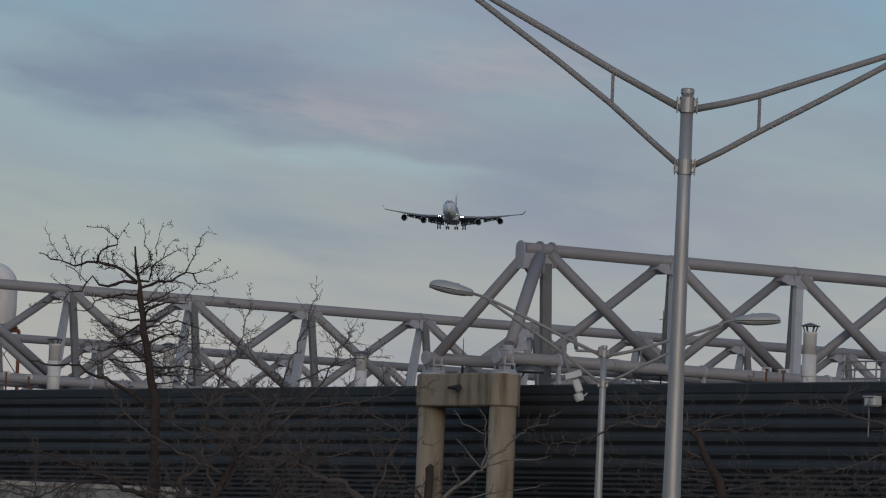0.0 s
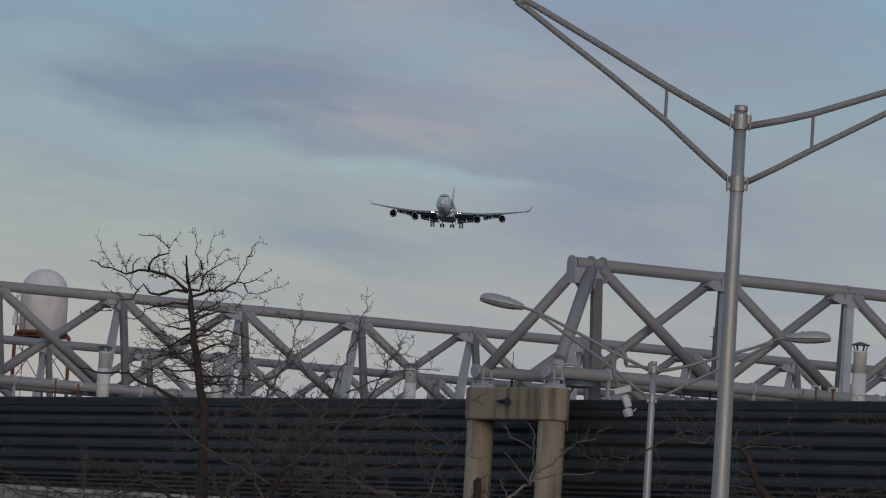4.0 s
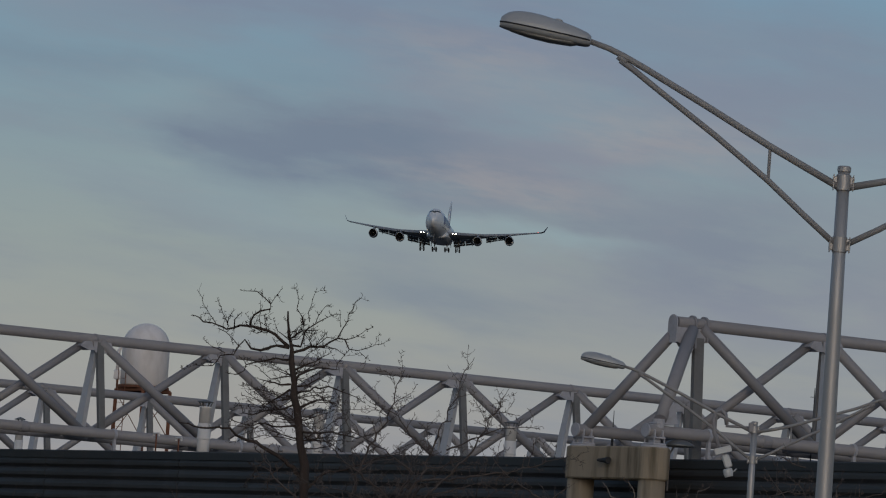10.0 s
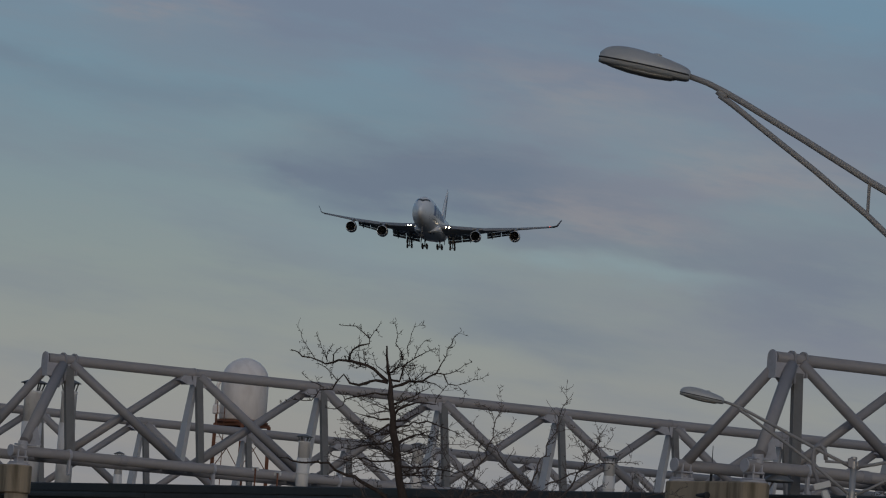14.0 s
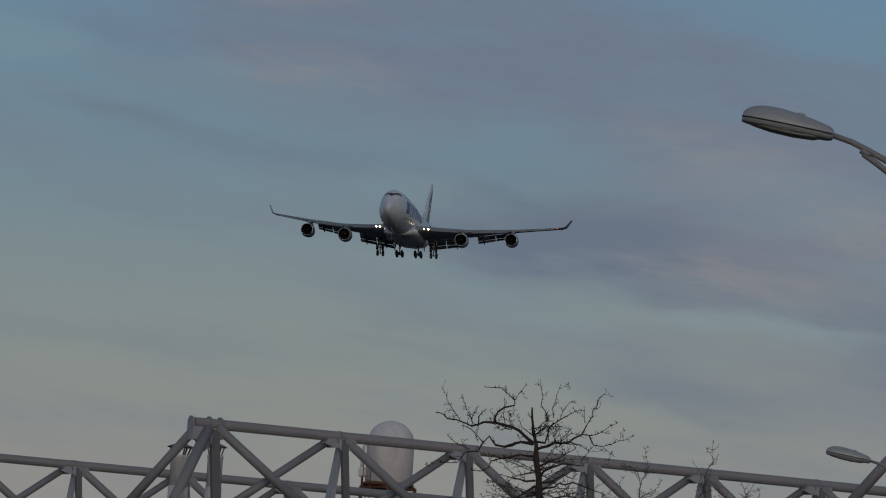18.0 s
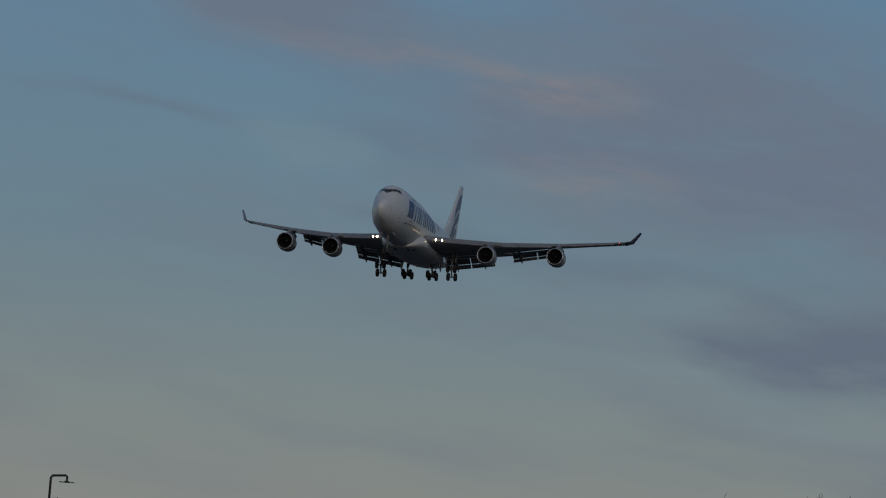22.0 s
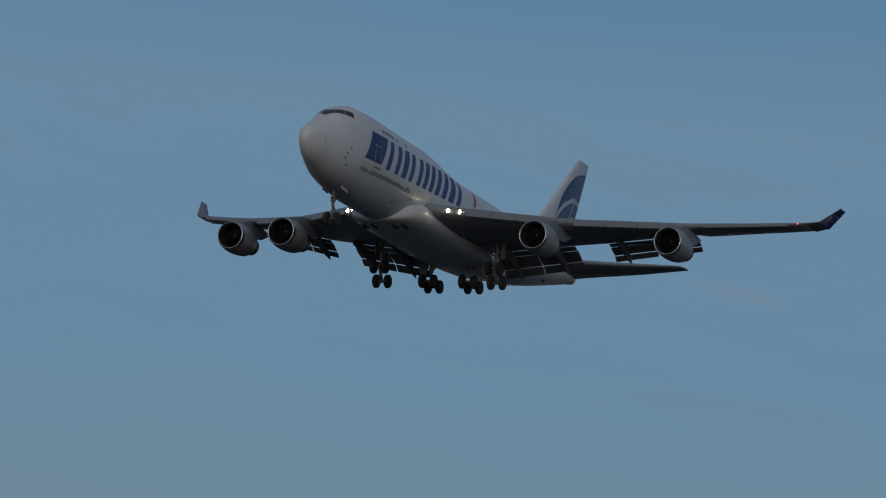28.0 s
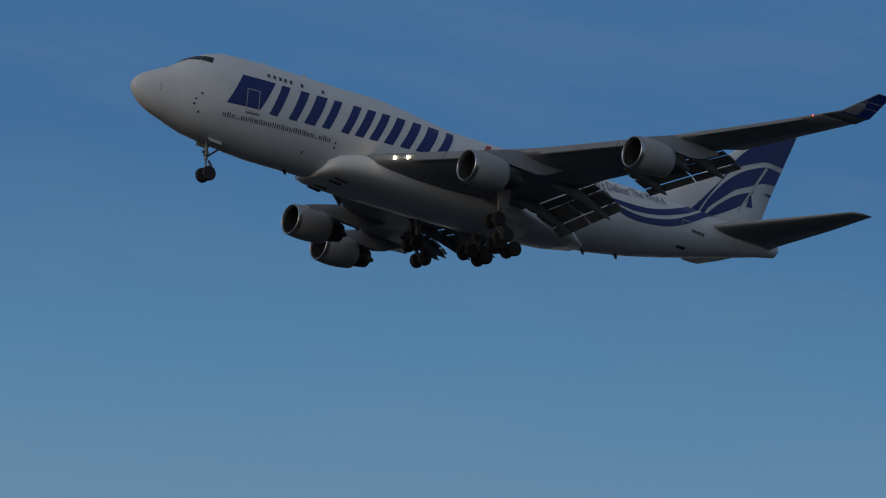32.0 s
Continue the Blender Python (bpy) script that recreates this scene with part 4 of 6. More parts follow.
def build_tree(x, y, trunk, limbs, seed, label, depth=1, flat=0.9, twig_r=0.009, reach=(0.10, 0.30), dense=0.6, wob=0.018, bark=None, twig_bark=None):
    """trunk and limbs: lists of (x, y, z, r) in the tree's own space."""
    rng = random.Random(seed)
    t = empty("bare_tree", Matrix.Translation((x, y, 0)), label, "tree", "bare trees")

    def rough(poly, step, j):
        pts, rad = [], []
        for (a, b) in zip(poly, poly[1:]):
            va, vb = Vector(a[:3]), Vector(b[:3])
            n = max(1, int((vb - va).length / step))
            for i in range(n):
                f = i / n
                k = j if pts else 0
                pts.append(va.lerp(vb, f) + Vector((rng.gauss(0, k), rng.gauss(0, k), rng.gauss(0, k * 0.7))))
                rad.append((a[3] + (b[3] - a[3]) * f) * rng.uniform(0.88, 1.16))
        pts.append(Vector(poly[-1][:3])), rad.append(poly[-1][3])
        return pts, rad

    tp, tr = rough(trunk, 0.2, 0.012)
    part("trunk", tube(tp, tr, 12), BARK, t, smooth=True)
    for limb in limbs:
        lp, lr = rough(limb, 0.10, min(wob, limb[0][3] * 0.9))
        ob = part("limb", tube(lp, lr, 6), bark or BARK, t, smooth=True)
        out = []
        spurs(rng, out, lp, 0.05, 0.05)
        for i in range(1, len(lp)):
            if rng.random() < dense:
                base = (lp[i] - lp[i - 1]).normalized()
                side = 1 if rng.random() < 0.5 else -1
                lateral = Vector((-base.z, rng.gauss(0, 0.7), base.x)) * side
                nd = base * 0.7 + lateral + Vector((0, 0, rng.uniform(0, 0.5)))
                nd.z *= flat
                twigs(rng, out, lp[i], nd, rng.uniform(*reach), min(twig_r, lr[i] * 0.75), depth, flat)
        base = (lp[-1] - lp[-2]).normalized()
        twigs(rng, out, lp[-1], base, reach[0], min(twig_r, lr[-1]), 1, flat)
        tagged(part("twig_spray", join(*[tube(a, b, 4, cap=False) for a, b in out]), twig_bark or TWIG, ob), kind="stuff")
    return t


def fan(rng, base, reach, count, r, lo=0.25, hi=1.0):
    """Random crooked limbs that rise and spread from a trunk point."""
    limbs = []
    for k in range(count):
        a = rng.uniform(0, 2 * math.pi)
        L = reach * rng.uniform(0.6, 1.0)
        rise = rng.uniform(lo, hi)
        p0 = Vector(base) + Vector((0, 0, rng.uniform(-0.7, 0.3)))
        m = p0 + Vector((math.cos(a) * L * 0.5, math.sin(a) * L * 0.4, L * rise * 0.35))
        e = p0 + Vector((math.cos(a) * L, math.sin(a) * L * 0.8, L * rise * 0.75))
        limbs.append([(*p0, r), (*m, r * 0.65), (*e, r * 0.25)])
    return limbs


def build_tall_tree():
    trunk = [(0, 0, 0, 0.19), (0.02, 0, 1.5, 0.155), (0.0, 0, 3.16, 0.10), (-0.03, 0, 4.04, 0.082), (-0.07, 0, 4.76, 0.074), (-0.14, 0, 5.07, 0.072), (-0.24, 0, 5.65, 0.062), (-0.31, 0, 6.1, 0.054), (-0.37, 0, 6.42, 0.046), (-0.41, 0, 6.65, 0.036), (-0.47, 0, 6.87, 0.023), (-0.50, 0, 7.12, 0.020), (-0.49, 0, 7.27, 0.014)]
    crown = [
        (0.04, 0.01, [(-0.45, 6.69), (-0.58, 6.8), (-0.79, 6.92), (-0.96, 6.98), (-1.12, 7.0), (-1.28, 6.96), (-1.47, 6.94), (-1.64, 6.96), (-1.86, 7.05), (-2.05, 7.12)]),
        (0.024, 0.007, [(-1.1, 7.0), (-1.06, 7.08), (-0.94, 7.23), (-0.78, 7.29), (-0.8, 7.37), (-0.87, 7.46), (-1.01, 7.52), (-1.2, 7.54)]),
        (0.008, 0.005, [(-0.78, 7.35), (-0.71, 7.48), (-0.64, 7.58)]),
        (0.009, 0.005, [(-1.68, 6.99), (-1.81, 7.16), (-1.98, 7.48)]),
        (0.009, 0.005, [(-1.47, 6.97), (-1.57, 7.17), (-1.65, 7.37)]),
        (0.012, 0.008, [(-1.37, 6.97), (-1.36, 7.09), (-1.29, 7.16)]),
        (0.008, 0.005, [(-1.49, 6.99), (-1.46, 7.12), (-1.4, 7.2)]),
        (0.01, 0.007, [(-1.64, 6.93), (-1.5, 6.87), (-1.38, 6.77), (-1.29, 6.67)]),
    ]
    crown += [
        (0.034, 0.007, [(-0.43, 6.67), (-0.62, 6.7), (-0.81, 6.65), (-0.94, 6.61), (-1.1, 6.63), (-1.2, 6.74), (-1.26, 6.67), (-1.38, 6.53), (-1.57, 6.48), (-1.73, 6.33), (-2.01, 6.31)]),
        (0.01, 0.005, [(-1.51, 6.54), (-1.74, 6.64), (-1.87, 6.73)]),
        (0.036, 0.006, [(-0.39, 6.58), (-0.27, 6.62), (-0.08, 6.7), (0.13, 6.75), (0.33, 6.89), (0.39, 7.05), (0.47, 7.21), (0.67, 7.58)]),
        (0.014, 0.005, [(0.34, 6.89), (0.49, 6.88), (0.66, 6.95), (0.88, 7.12)]),
        (0.014, 0.005, [(0.46, 6.89), (0.56, 6.72), (0.7, 6.71), (0.88, 6.8), (1.13, 6.91)]),
        (0.012, 0.006, [(0.13, 6.75), (0.34, 6.71), (0.44, 6.64)]),
        (0.007, 0.005, [(0.38, 7.08), (0.36, 7.29)]),
    ]
    crown += [
        (0.007, 0.005, [(0.71, 6.7), (0.84, 6.6)]),
        (0.024, 0.006, [(-0.4, 6.71), (-0.27, 6.69), (-0.21, 6.82), (-0.16, 6.98), (-0.03, 7.11), (0.09, 7.18), (0.23, 7.27)]),
        (0.009, 0.005, [(-0.03, 7.11), (0.02, 7.24), (0.1, 7.39)]),
        (0.009, 0.005, [(-0.13, 7.12), (-0.14, 7.3), (-0.07, 7.61)]),
        (0.012, 0.005, [(-0.21, 7.06), (-0.26, 7.2), (-0.35, 7.32), (-0.33, 7.47), (-0.38, 7.64)]),
        (0.01, 0.006, [(-0.47, 6.9), (-0.35, 6.95), (-0.23, 7.1)]),
    ]
    tiers = [
        (0.026, 0.006, [(-0.37, 6.07), (-0.54, 6.05), (-0.76, 6.12), (-0.93, 6.14)]),
        (0.026, 0.006, [(-0.37, 5.98), (-0.55, 5.87), (-0.74, 5.7), (-0.83, 5.6)]),
        (0.022, 0.006, [(-0.42, 6.47), (-0.64, 6.48), (-0.9, 6.43), (-1.12, 6.36), (-1.27, 6.19), (-1.43, 6.2)]),
        (0.028, 0.006, [(-0.29, 6.14), (-0.12, 6.31), (0.07, 6.35), (0.35, 6.36), (0.47, 6.59)]),
        (0.024, 0.006, [(-0.33, 6.3), (-0.07, 6.44), (0.12, 6.54), (0.23, 6.61)]),
        (0.024, 0.006, [(-0.3, 6.04), (-0.08, 6.05), (0.07, 6.19), (0.27, 6.13)]),
        (0.026, 0.006, [(-0.25, 5.66), (-0.01, 5.8), (0.22, 5.84), (0.41, 5.79)]),
        (0.026, 0.006, [(-0.3, 5.91), (-0.05, 5.99), (0.27, 6.07), (0.6, 5.95), (0.86, 5.84)]),
    ]
    tiers += [
        (0.055, 0.01, [(-0.08, 4.56), (-0.31, 4.75), (-0.51, 4.9), (-0.77, 5.01), (-1.0, 5.1), (-1.17, 5.17), (-1.33, 5.28), (-1.65, 5.22), (-1.87, 5.27), (-2.07, 5.28)]),
        (0.012, 0.006, [(-0.32, 4.83), (-0.38, 4.74), (-0.59, 4.54), (-0.61, 4.32), (-0.76, 4.02)]),
        (0.012, 0.006, [(-0.67, 4.84), (-0.82, 4.61), (-1.0, 4.33)]),
        (0.03, 0.008, [(-0.01, 4.31), (0.21, 4.58), (0.39, 4.68), (0.74, 4.76), (1.02, 4.88), (1.31, 4.94), (1.59, 5.02)]),
        (0.026, 0.006, [(-0.15, 5.3), (0.11, 5.28), (0.36, 5.34), (0.59, 5.28), (0.81, 5.23), (1.07, 5.32)]),
        (0.02, 0.006, [(-0.23, 5.61), (-0.04, 5.78), (0.15, 5.84), (0.34, 5.9)]),
    ]
    tiers += [
        (0.022, 0.006, [(-0.26, 5.74), (-0.48, 5.64), (-0.74, 5.62), (-0.96, 5.54), (-1.12, 5.54), (-1.23, 5.76)]),
        (0.024, 0.006, [(-0.22, 5.39), (-0.47, 5.35), (-0.73, 5.4), (-0.98, 5.33), (-1.27, 5.41)]),
        (0.018, 0.006, [(-0.14, 5.03), (0.12, 5.02), (0.44, 5.13)]),
        (0.06, 0.01, [(0.03, 3.14), (-0.48, 3.26), (-0.81, 3.47), (-1.14, 3.59), (-1.46, 3.7), (-1.79, 3.8), (-2.17, 3.86), (-2.46, 3.75)]),
        (0.024, 0.007, [(-0.81, 3.41), (-1.32, 3.34), (-1.66, 3.12)]),
        (0.014, 0.006, [(-1.91, 3.71), (-2.18, 3.4), (-2.52, 3.19)]),
        (0.012, 0.006, [(-1.14, 3.59), (-1.02, 3.78)]),
    ]
    build = bough(crown, -0.4) + bough(tiers, -0.2)
    # a loose net of thin shoots round the middle of the trunk
    rng = random.Random(77)
    for x0, z0, n, reach in ((-0.45, 6.8, 7, 0.46), (-0.9, 6.9, 5, 0.32), (0.0, 6.72, 6, 0.4), (-0.33, 6.2, 9, 0.8), (-0.28, 5.85, 9, 0.95), (-0.2, 5.45, 10, 1.15), (-0.14, 5.15, 8, 1.25)):
        for k in range(n):
            a = rng.uniform(0.1, math.pi - 0.1) if z0 > 6.5 else rng.choice((0, math.pi)) + rng.gauss(0, 0.45)
            d = reach * rng.uniform(0.5, 1.0)
            e = (x0 + math.cos(a) * d, rng.uniform(-0.3, 0.3), z0 + math.sin(a) * d * 0.7 + rng.uniform(-0.05, 0.15))
            m = (x0 + math.cos(a) * d * 0.5 + rng.uniform(-0.08, 0.08), e[1] * 0.5, z0 + (e[2] - z0) * 0.5 + rng.uniform(-0.12, 0.12))
            build.append([(x0, 0, z0, 0.010), (*m, 0.007), (*e, 0.004)])
    build = [[(x, y, z, r * 0.82) for x, y, z, r in limb] for limb in build]
    build_tree(-4.58, 90.0, trunk, build, 11, "leafless tree with a dark crooked trunk and tiered limbs", 2, 0.95, 0.0065, (0.06, 0.20), 0.55, 0.02, twig_bark=BARK)


def build_low_trees():
    # lower neighbours between the tall tree and the pier
    rng = random.Random(5)
    trunk = [(0, 0, 0, 0.13), (0.1, 0, 1.6, 0.1), (0.35, 0, 2.9, 0.07), (0.75, 0, 3.7, 0.04)]
    L = [[(0.3, 0, 2.8, 0.035), (0.9, 0.1, 3.8, 0.026), (1.35, 0.1, 4.6, 0.018), (1.6, 0.1, 5.4, 0.011), (1.95, 0.1, 6.35, 0.005)],
         [(0.5, 0, 3.2, 0.03), (0.2, 0.2, 4.0, 0.022), (0.35, 0.2, 4.7, 0.016), (0.75, 0.2, 5.5, 0.010), (0.9, 0.2, 6.1, 0.005)],
         [(0.75, 0, 3.7, 0.028), (1.5, -0.2, 4.3, 0.02), (2.1, -0.2, 5.0, 0.014), (2.55, -0.2, 5.9, 0.006)],
         [(0.6, 0, 3.5, 0.028), (-0.3, 0.2, 3.9, 0.02), (-1.0, 0.2, 4.4, 0.014), (-1.4, 0.2, 5.0, 0.007)],
         [(1.35, 0, 4.5, 0.02), (2.0, 0.2, 4.6, 0.016), (2.8, 0.2, 4.75, 0.011), (3.5, 0.2, 5.0, 0.006)],
         [(1.5, 0.0, 4.9, 0.014), (1.1, 0.1, 5.2, 0.011), (0.9, 0.1, 5.5, 0.008), (0.5, 0.1, 5.65, 0.005)],
         [(1.7, 0.0, 5.0, 0.014), (2.2, 0.1, 5.25, 0.011), (2.5, 0.1, 5.4, 0.008), (3.0, 0.1, 5.45, 0.005)],
         [(1.2, 0.0, 4.6, 0.014), (0.7, 0.1, 4.95, 0.010), (0.2, 0.1, 5.2, 0.007), (0.0, 0.1, 5.5, 0.005)],
         [(0.9, 0, 3.8, 0.024), (1.8, 0.1, 3.7, 0.018), (2.6, 0.1, 3.95, 0.012), (3.4, 0.1, 4.2, 0.006)]]
    L += fan(rng, (0.9, 0, 3.9), 2.3, 9, 0.014, 0.2, 0.9)
    build_tree(-3.9, 86.0, trunk, L, 23, "low spreading leafless tree with thin brown twigs", 2, 1.0, 0.0075, (0.15, 0.5), 0.8, 0.03, TWIG)
    forked = [
        (0.06, 0.016, [(-0.67, 3.12), (-0.62, 3.42), (-0.32, 3.69), (-0.05, 3.92), (0.05, 4.11)]),
        (0.02, 0.008, [(-0.63, 3.48), (-0.64, 3.8), (-0.68, 3.92)]),
        (0.03, 0.01, [(-0.64, 3.13), (-0.36, 3.18), (0.08, 3.36)]),
        (0.016, 0.006, [(-0.07, 3.34), (0.16, 3.66), (0.37, 3.95), (0.59, 4.48), (0.6, 5.01)]),
        (0.016, 0.006, [(0.51, 3.98), (0.57, 4.27), (0.84, 4.51), (1.08, 4.75), (1.32, 4.93)]),
        (0.012, 0.006, [(0.16, 3.66), (0.5, 3.73), (0.89, 3.97), (1.0, 4.3)]),
        (0.01, 0.006, [(0.37, 3.95), (0.05, 4.06), (-0.14, 4.23)]),
    ]
    trunk = [(-0.6, 0, 0, 0.13), (-0.65, 0, 1.8, 0.1), (-0.67, 0, 3.14, 0.062)]
    build_tree(-3.4, 88.0, trunk, bough(forked, -0.67) + fan(random.Random(9), (-0.66, 0, 3.0), 2.2, 9, 0.014, 0.2, 0.8), 29, "forked leafless tree with pale arching shoots", 2, 1.0, 0.0075, (0.12, 0.42), 0.8, 0.03, TWIG)
    leaning = [
        (0.075, 0.02, [(0.29, 3.01), (0.12, 3.23), (-0.07, 3.45), (-0.31, 3.48), (-0.56, 3.55), (-0.78, 3.72), (-1.0, 3.92)]),
        (0.03, 0.006, [(0.29, 3.01), (0.4, 3.25), (0.51, 3.5), (0.58, 3.84), (0.78, 4.21), (0.71, 4.33), (0.44, 4.45), (0.12, 4.64), (-0.1, 4.84)]),
        (0.014, 0.006, [(0.75, 4.3), (1.01, 4.52)]),
        (0.012, 0.006, [(0.53, 3.72), (0.43, 3.77), (0.27, 4.04), (0.23, 4.28)]),
        (0.016, 0.006, [(0.51, 3.5), (0.84, 3.49), (1.06, 3.43)]),
        (0.014, 0.006, [(0.81, 3.52), (0.65, 3.78), (0.57, 4.14), (0.26, 4.28)]),
        (0.012, 0.006, [(-0.78, 3.72), (-0.85, 4.07), (-1.04, 4.24)]),
        (0.012, 0.006, [(-0.56, 3.55), (-0.54, 3.82), (-0.67, 4.06)]),
    ]
    trunk = [(0.5, 0, 0, 0.15), (0.4, 0, 1.8, 0.12), (0.29, 0, 3.05, 0.085)]
    build_tree(-1.3, 86.0, trunk, bough(leaning, 0.29) + fan(random.Random(8), (0.29, 0, 2.9), 1.9, 9, 0.014, 0.25, 1.1), 31, "leaning leafless shrubby tree with fine crossing twigs before the pier", 2, 1.0, 0.0075, (0.12, 0.42), 0.8, 0.03, TWIG)
    slender = [
        (0.032, 0.007, [(0.43, 3.14), (0.6, 3.36), (0.86, 3.55), (1.03, 3.7), (1.14, 3.88), (1.45, 4.1), (1.57, 4.26), (1.86, 4.39), (2.2, 4.61)]),
        (0.018, 0.006, [(1.03, 3.7), (1.11, 3.94), (1.06, 4.21), (1.08, 4.5), (0.97, 4.62)]),
        (0.01, 0.005, [(1.05, 4.24), (0.73, 4.4), (0.57, 4.6)]),
        (0.012, 0.006, [(1.03, 3.72), (0.84, 3.93), (0.62, 4.16)]),
        (0.01, 0.005, [(0.71, 3.45), (0.58, 3.74)]),
        (0.014, 0.006, [(1.06, 3.72), (1.29, 3.83), (1.52, 3.87), (1.88, 3.89), (2.05, 3.94)]),
        (0.016, 0.006, [(0.43, 3.14), (1.1, 3.32), (1.48, 3.4), (1.78, 3.45), (1.98, 3.52)]),
    ]
    trunk = [(0.55, 0, 0, 0.09), (0.5, 0, 1.6, 0.07), (0.43, 0, 3.16, 0.04)]
    build_tree(-0.3, 84.0, trunk, bough(slender, 0.43), 33, "slender leafless tree with long pale shoots before the pier", 1, 1.0, 0.008, (0.08, 0.3), 0.38, 0.03, PALE_TWIG, TWIG)
    st = empty("tree_stump", Matrix.Translation((-0.08, 80.0, -0.1)), "dark broken tree stump before the pier", "stump")
    part("trunk", tube([(0, 0, 0), (0.02, 0, 1.4), (0.0, 0, 2.9), (0.03, 0, 3.5), (0.02, 0, 3.68), (0.05, 0, 3.74)], [0.10, 0.08, 0.068, 0.058, 0.062, 0.03], 10), BARK, st, smooth=True)
    part("broken_limb", tube([(0.0, 0, 3.1), (-0.12, 0, 3.3), (-0.16, 0, 3.36)], [0.03, 0.022, 0.018], 7), BARK, st)
    # the dark leaning tree beyond the big lamp
    trunk = [(0.55, 0, 0, 0.15), (0.48, 0, 2.0, 0.12), (0.33, 0, 3.57, 0.085), (0.26, 0, 3.82, 0.078), (0.12, 0, 4.04, 0.068), (-0.02, 0, 4.32, 0.058), (-0.09, 0, 4.51, 0.052), (-0.25, 0, 4.66, 0.036)]
    spreading = [
        (0.03, 0.008, [(-0.25, 4.63), (-0.29, 4.94)]),
        (0.014, 0.006, [(-0.22, 4.66), (-0.05, 4.75), (0.19, 4.84), (0.44, 4.91), (0.53, 5.04), (0.65, 5.21)]),
        (0.016, 0.006, [(-0.19, 4.6), (0.0, 4.67), (0.54, 4.66), (0.79, 4.7), (1.05, 4.79)]),
        (0.03, 0.012, [(0.05, 4.16), (-0.08, 4.22), (-0.33, 4.34)]),
        (0.03, 0.007, [(-0.22, 4.63), (-0.73, 4.7), (-1.04, 4.63), (-1.37, 4.74), (-1.58, 4.6), (-1.77, 4.47), (-2.02, 4.36), (-2.3, 4.33), (-2.59, 4.29), (-2.81, 4.34)]),
        (0.012, 0.006, [(-1.04, 4.63), (-1.28, 4.9), (-1.45, 5.12)]),
        (0.01, 0.005, [(-0.73, 4.7), (-0.93, 4.98), (-1.16, 5.13)]),
        (0.012, 0.006, [(-0.82, 5.27), (-1.04, 5.31), (-1.2, 5.41)]),
    ]
    spreading += [
        (0.012, 0.006, [(-1.37, 4.74), (-1.12, 4.84), (-0.8, 4.83)]),
    ]
    build_tree(4.42, 90.0, trunk, bough(spreading, -0.1) + fan(random.Random(10), (0.2, 0, 3.7), 2.3, 9, 0.014, 0.0, 0.5), 41, "dark leaning leafless tree with wide low branches", 2, 0.9, 0.0075, (0.12, 0.4), 0.8, 0.03, TWIG)
    edge = [
        (0.03, 0.007, [(-0.66, 3.69), (-0.72, 4.45), (-0.79, 4.86), (-1.18, 4.93), (-1.47, 5.02), (-1.73, 5.08), (-2.11, 5.09), (-2.46, 5.11)]),
        (0.012, 0.006, [(-1.34, 4.93), (-1.48, 5.09), (-1.67, 5.17)]),
        (0.012, 0.006, [(-1.57, 5.15), (-1.45, 5.34), (-1.2, 5.42)]),
        (0.02, 0.007, [(-0.72, 4.45), (-1.12, 4.21), (-1.63, 4.06), (-2.07, 3.95)]),
        (0.02, 0.007, [(-0.66, 3.69), (-0.76, 3.99), (-1.17, 3.83), (-1.62, 3.78)]),
    ]
    trunk = [(-0.4, 0, 0, 0.12), (-0.5, 0, 2.0, 0.1), (-0.66, 0, 3.7, 0.05)]
    build_tree(8.2, 90.0, trunk, bough(edge, -0.66) + fan(random.Random(14), (-0.6, 0, 3.4), 2.2, 11, 0.014, 0.1, 0.6), 43, "leafless shrubby tree before the dark wall", 2, 1.0, 0.0075, (0.12, 0.42), 0.8, 0.03, TWIG)
    # undergrowth that fills the foot of the wall
    trunk = [(0, 0, 0, 0.1), (0.05, 0, 1.6, 0.08), (0.0, 0, 2.8, 0.04)]
    for k, (x, y, label) in enumerate(((-8.0, 92.0, "leafless shrubby tree beside the trailer"), (-6.3, 87.0, "leafless shrubby tree with a web of brown twigs"), (-2.4, 82.0, "leafless shrubby tree with crossing twigs"), (6.2, 84.0, "leafless shrubby tree with arching brown twigs"))):
        build_tree(x, y, trunk, fan(random.Random(19 + k), (0, 0, 2.8), 2.1, 13, 0.014, 0.1, 0.75), 53 + k, label, 2, 1.0, 0.0075, (0.15, 0.5), 0.8, 0.03, TWIG)


build_tall_tree()
build_low_trees()

# ---------------------------------------------------------------- the aircraft (local x forward, y to its left, z up)
NOSE, STRETCH = 2.9, 0.963
# distance from the nose, belly, crown, half-width, height of the widest line
FORE = [(0, -0.55, -0.55, 0.05, -0.55), (0.12, -0.96, -0.16, 0.38, -0.55), (0.4, -1.4, 0.2, 0.55, -0.54), (0.9, -1.81, 0.58, 0.82, -0.52), (1.6, -2.2, 0.95, 1.06, -0.47),
        (2.5, -2.5, 1.36, 1.39, -0.4), (3.3, -2.69, 1.71, 1.58, -0.34), (4, -2.9, 2.15, 1.85, -0.29), (4.8, -3.1, 2.7, 2.08, -0.23), (5.6, -3.28, 3.12, 2.3, -0.18),
        (6.6, -3.4, 3.56, 2.52, -0.12), (8, -3.54, 3.94, 2.78, -0.06), (10, -3.7, 4.08, 2.97, -0.01), (12.5, -3.85, 4.12, 3.14, -0.01)]
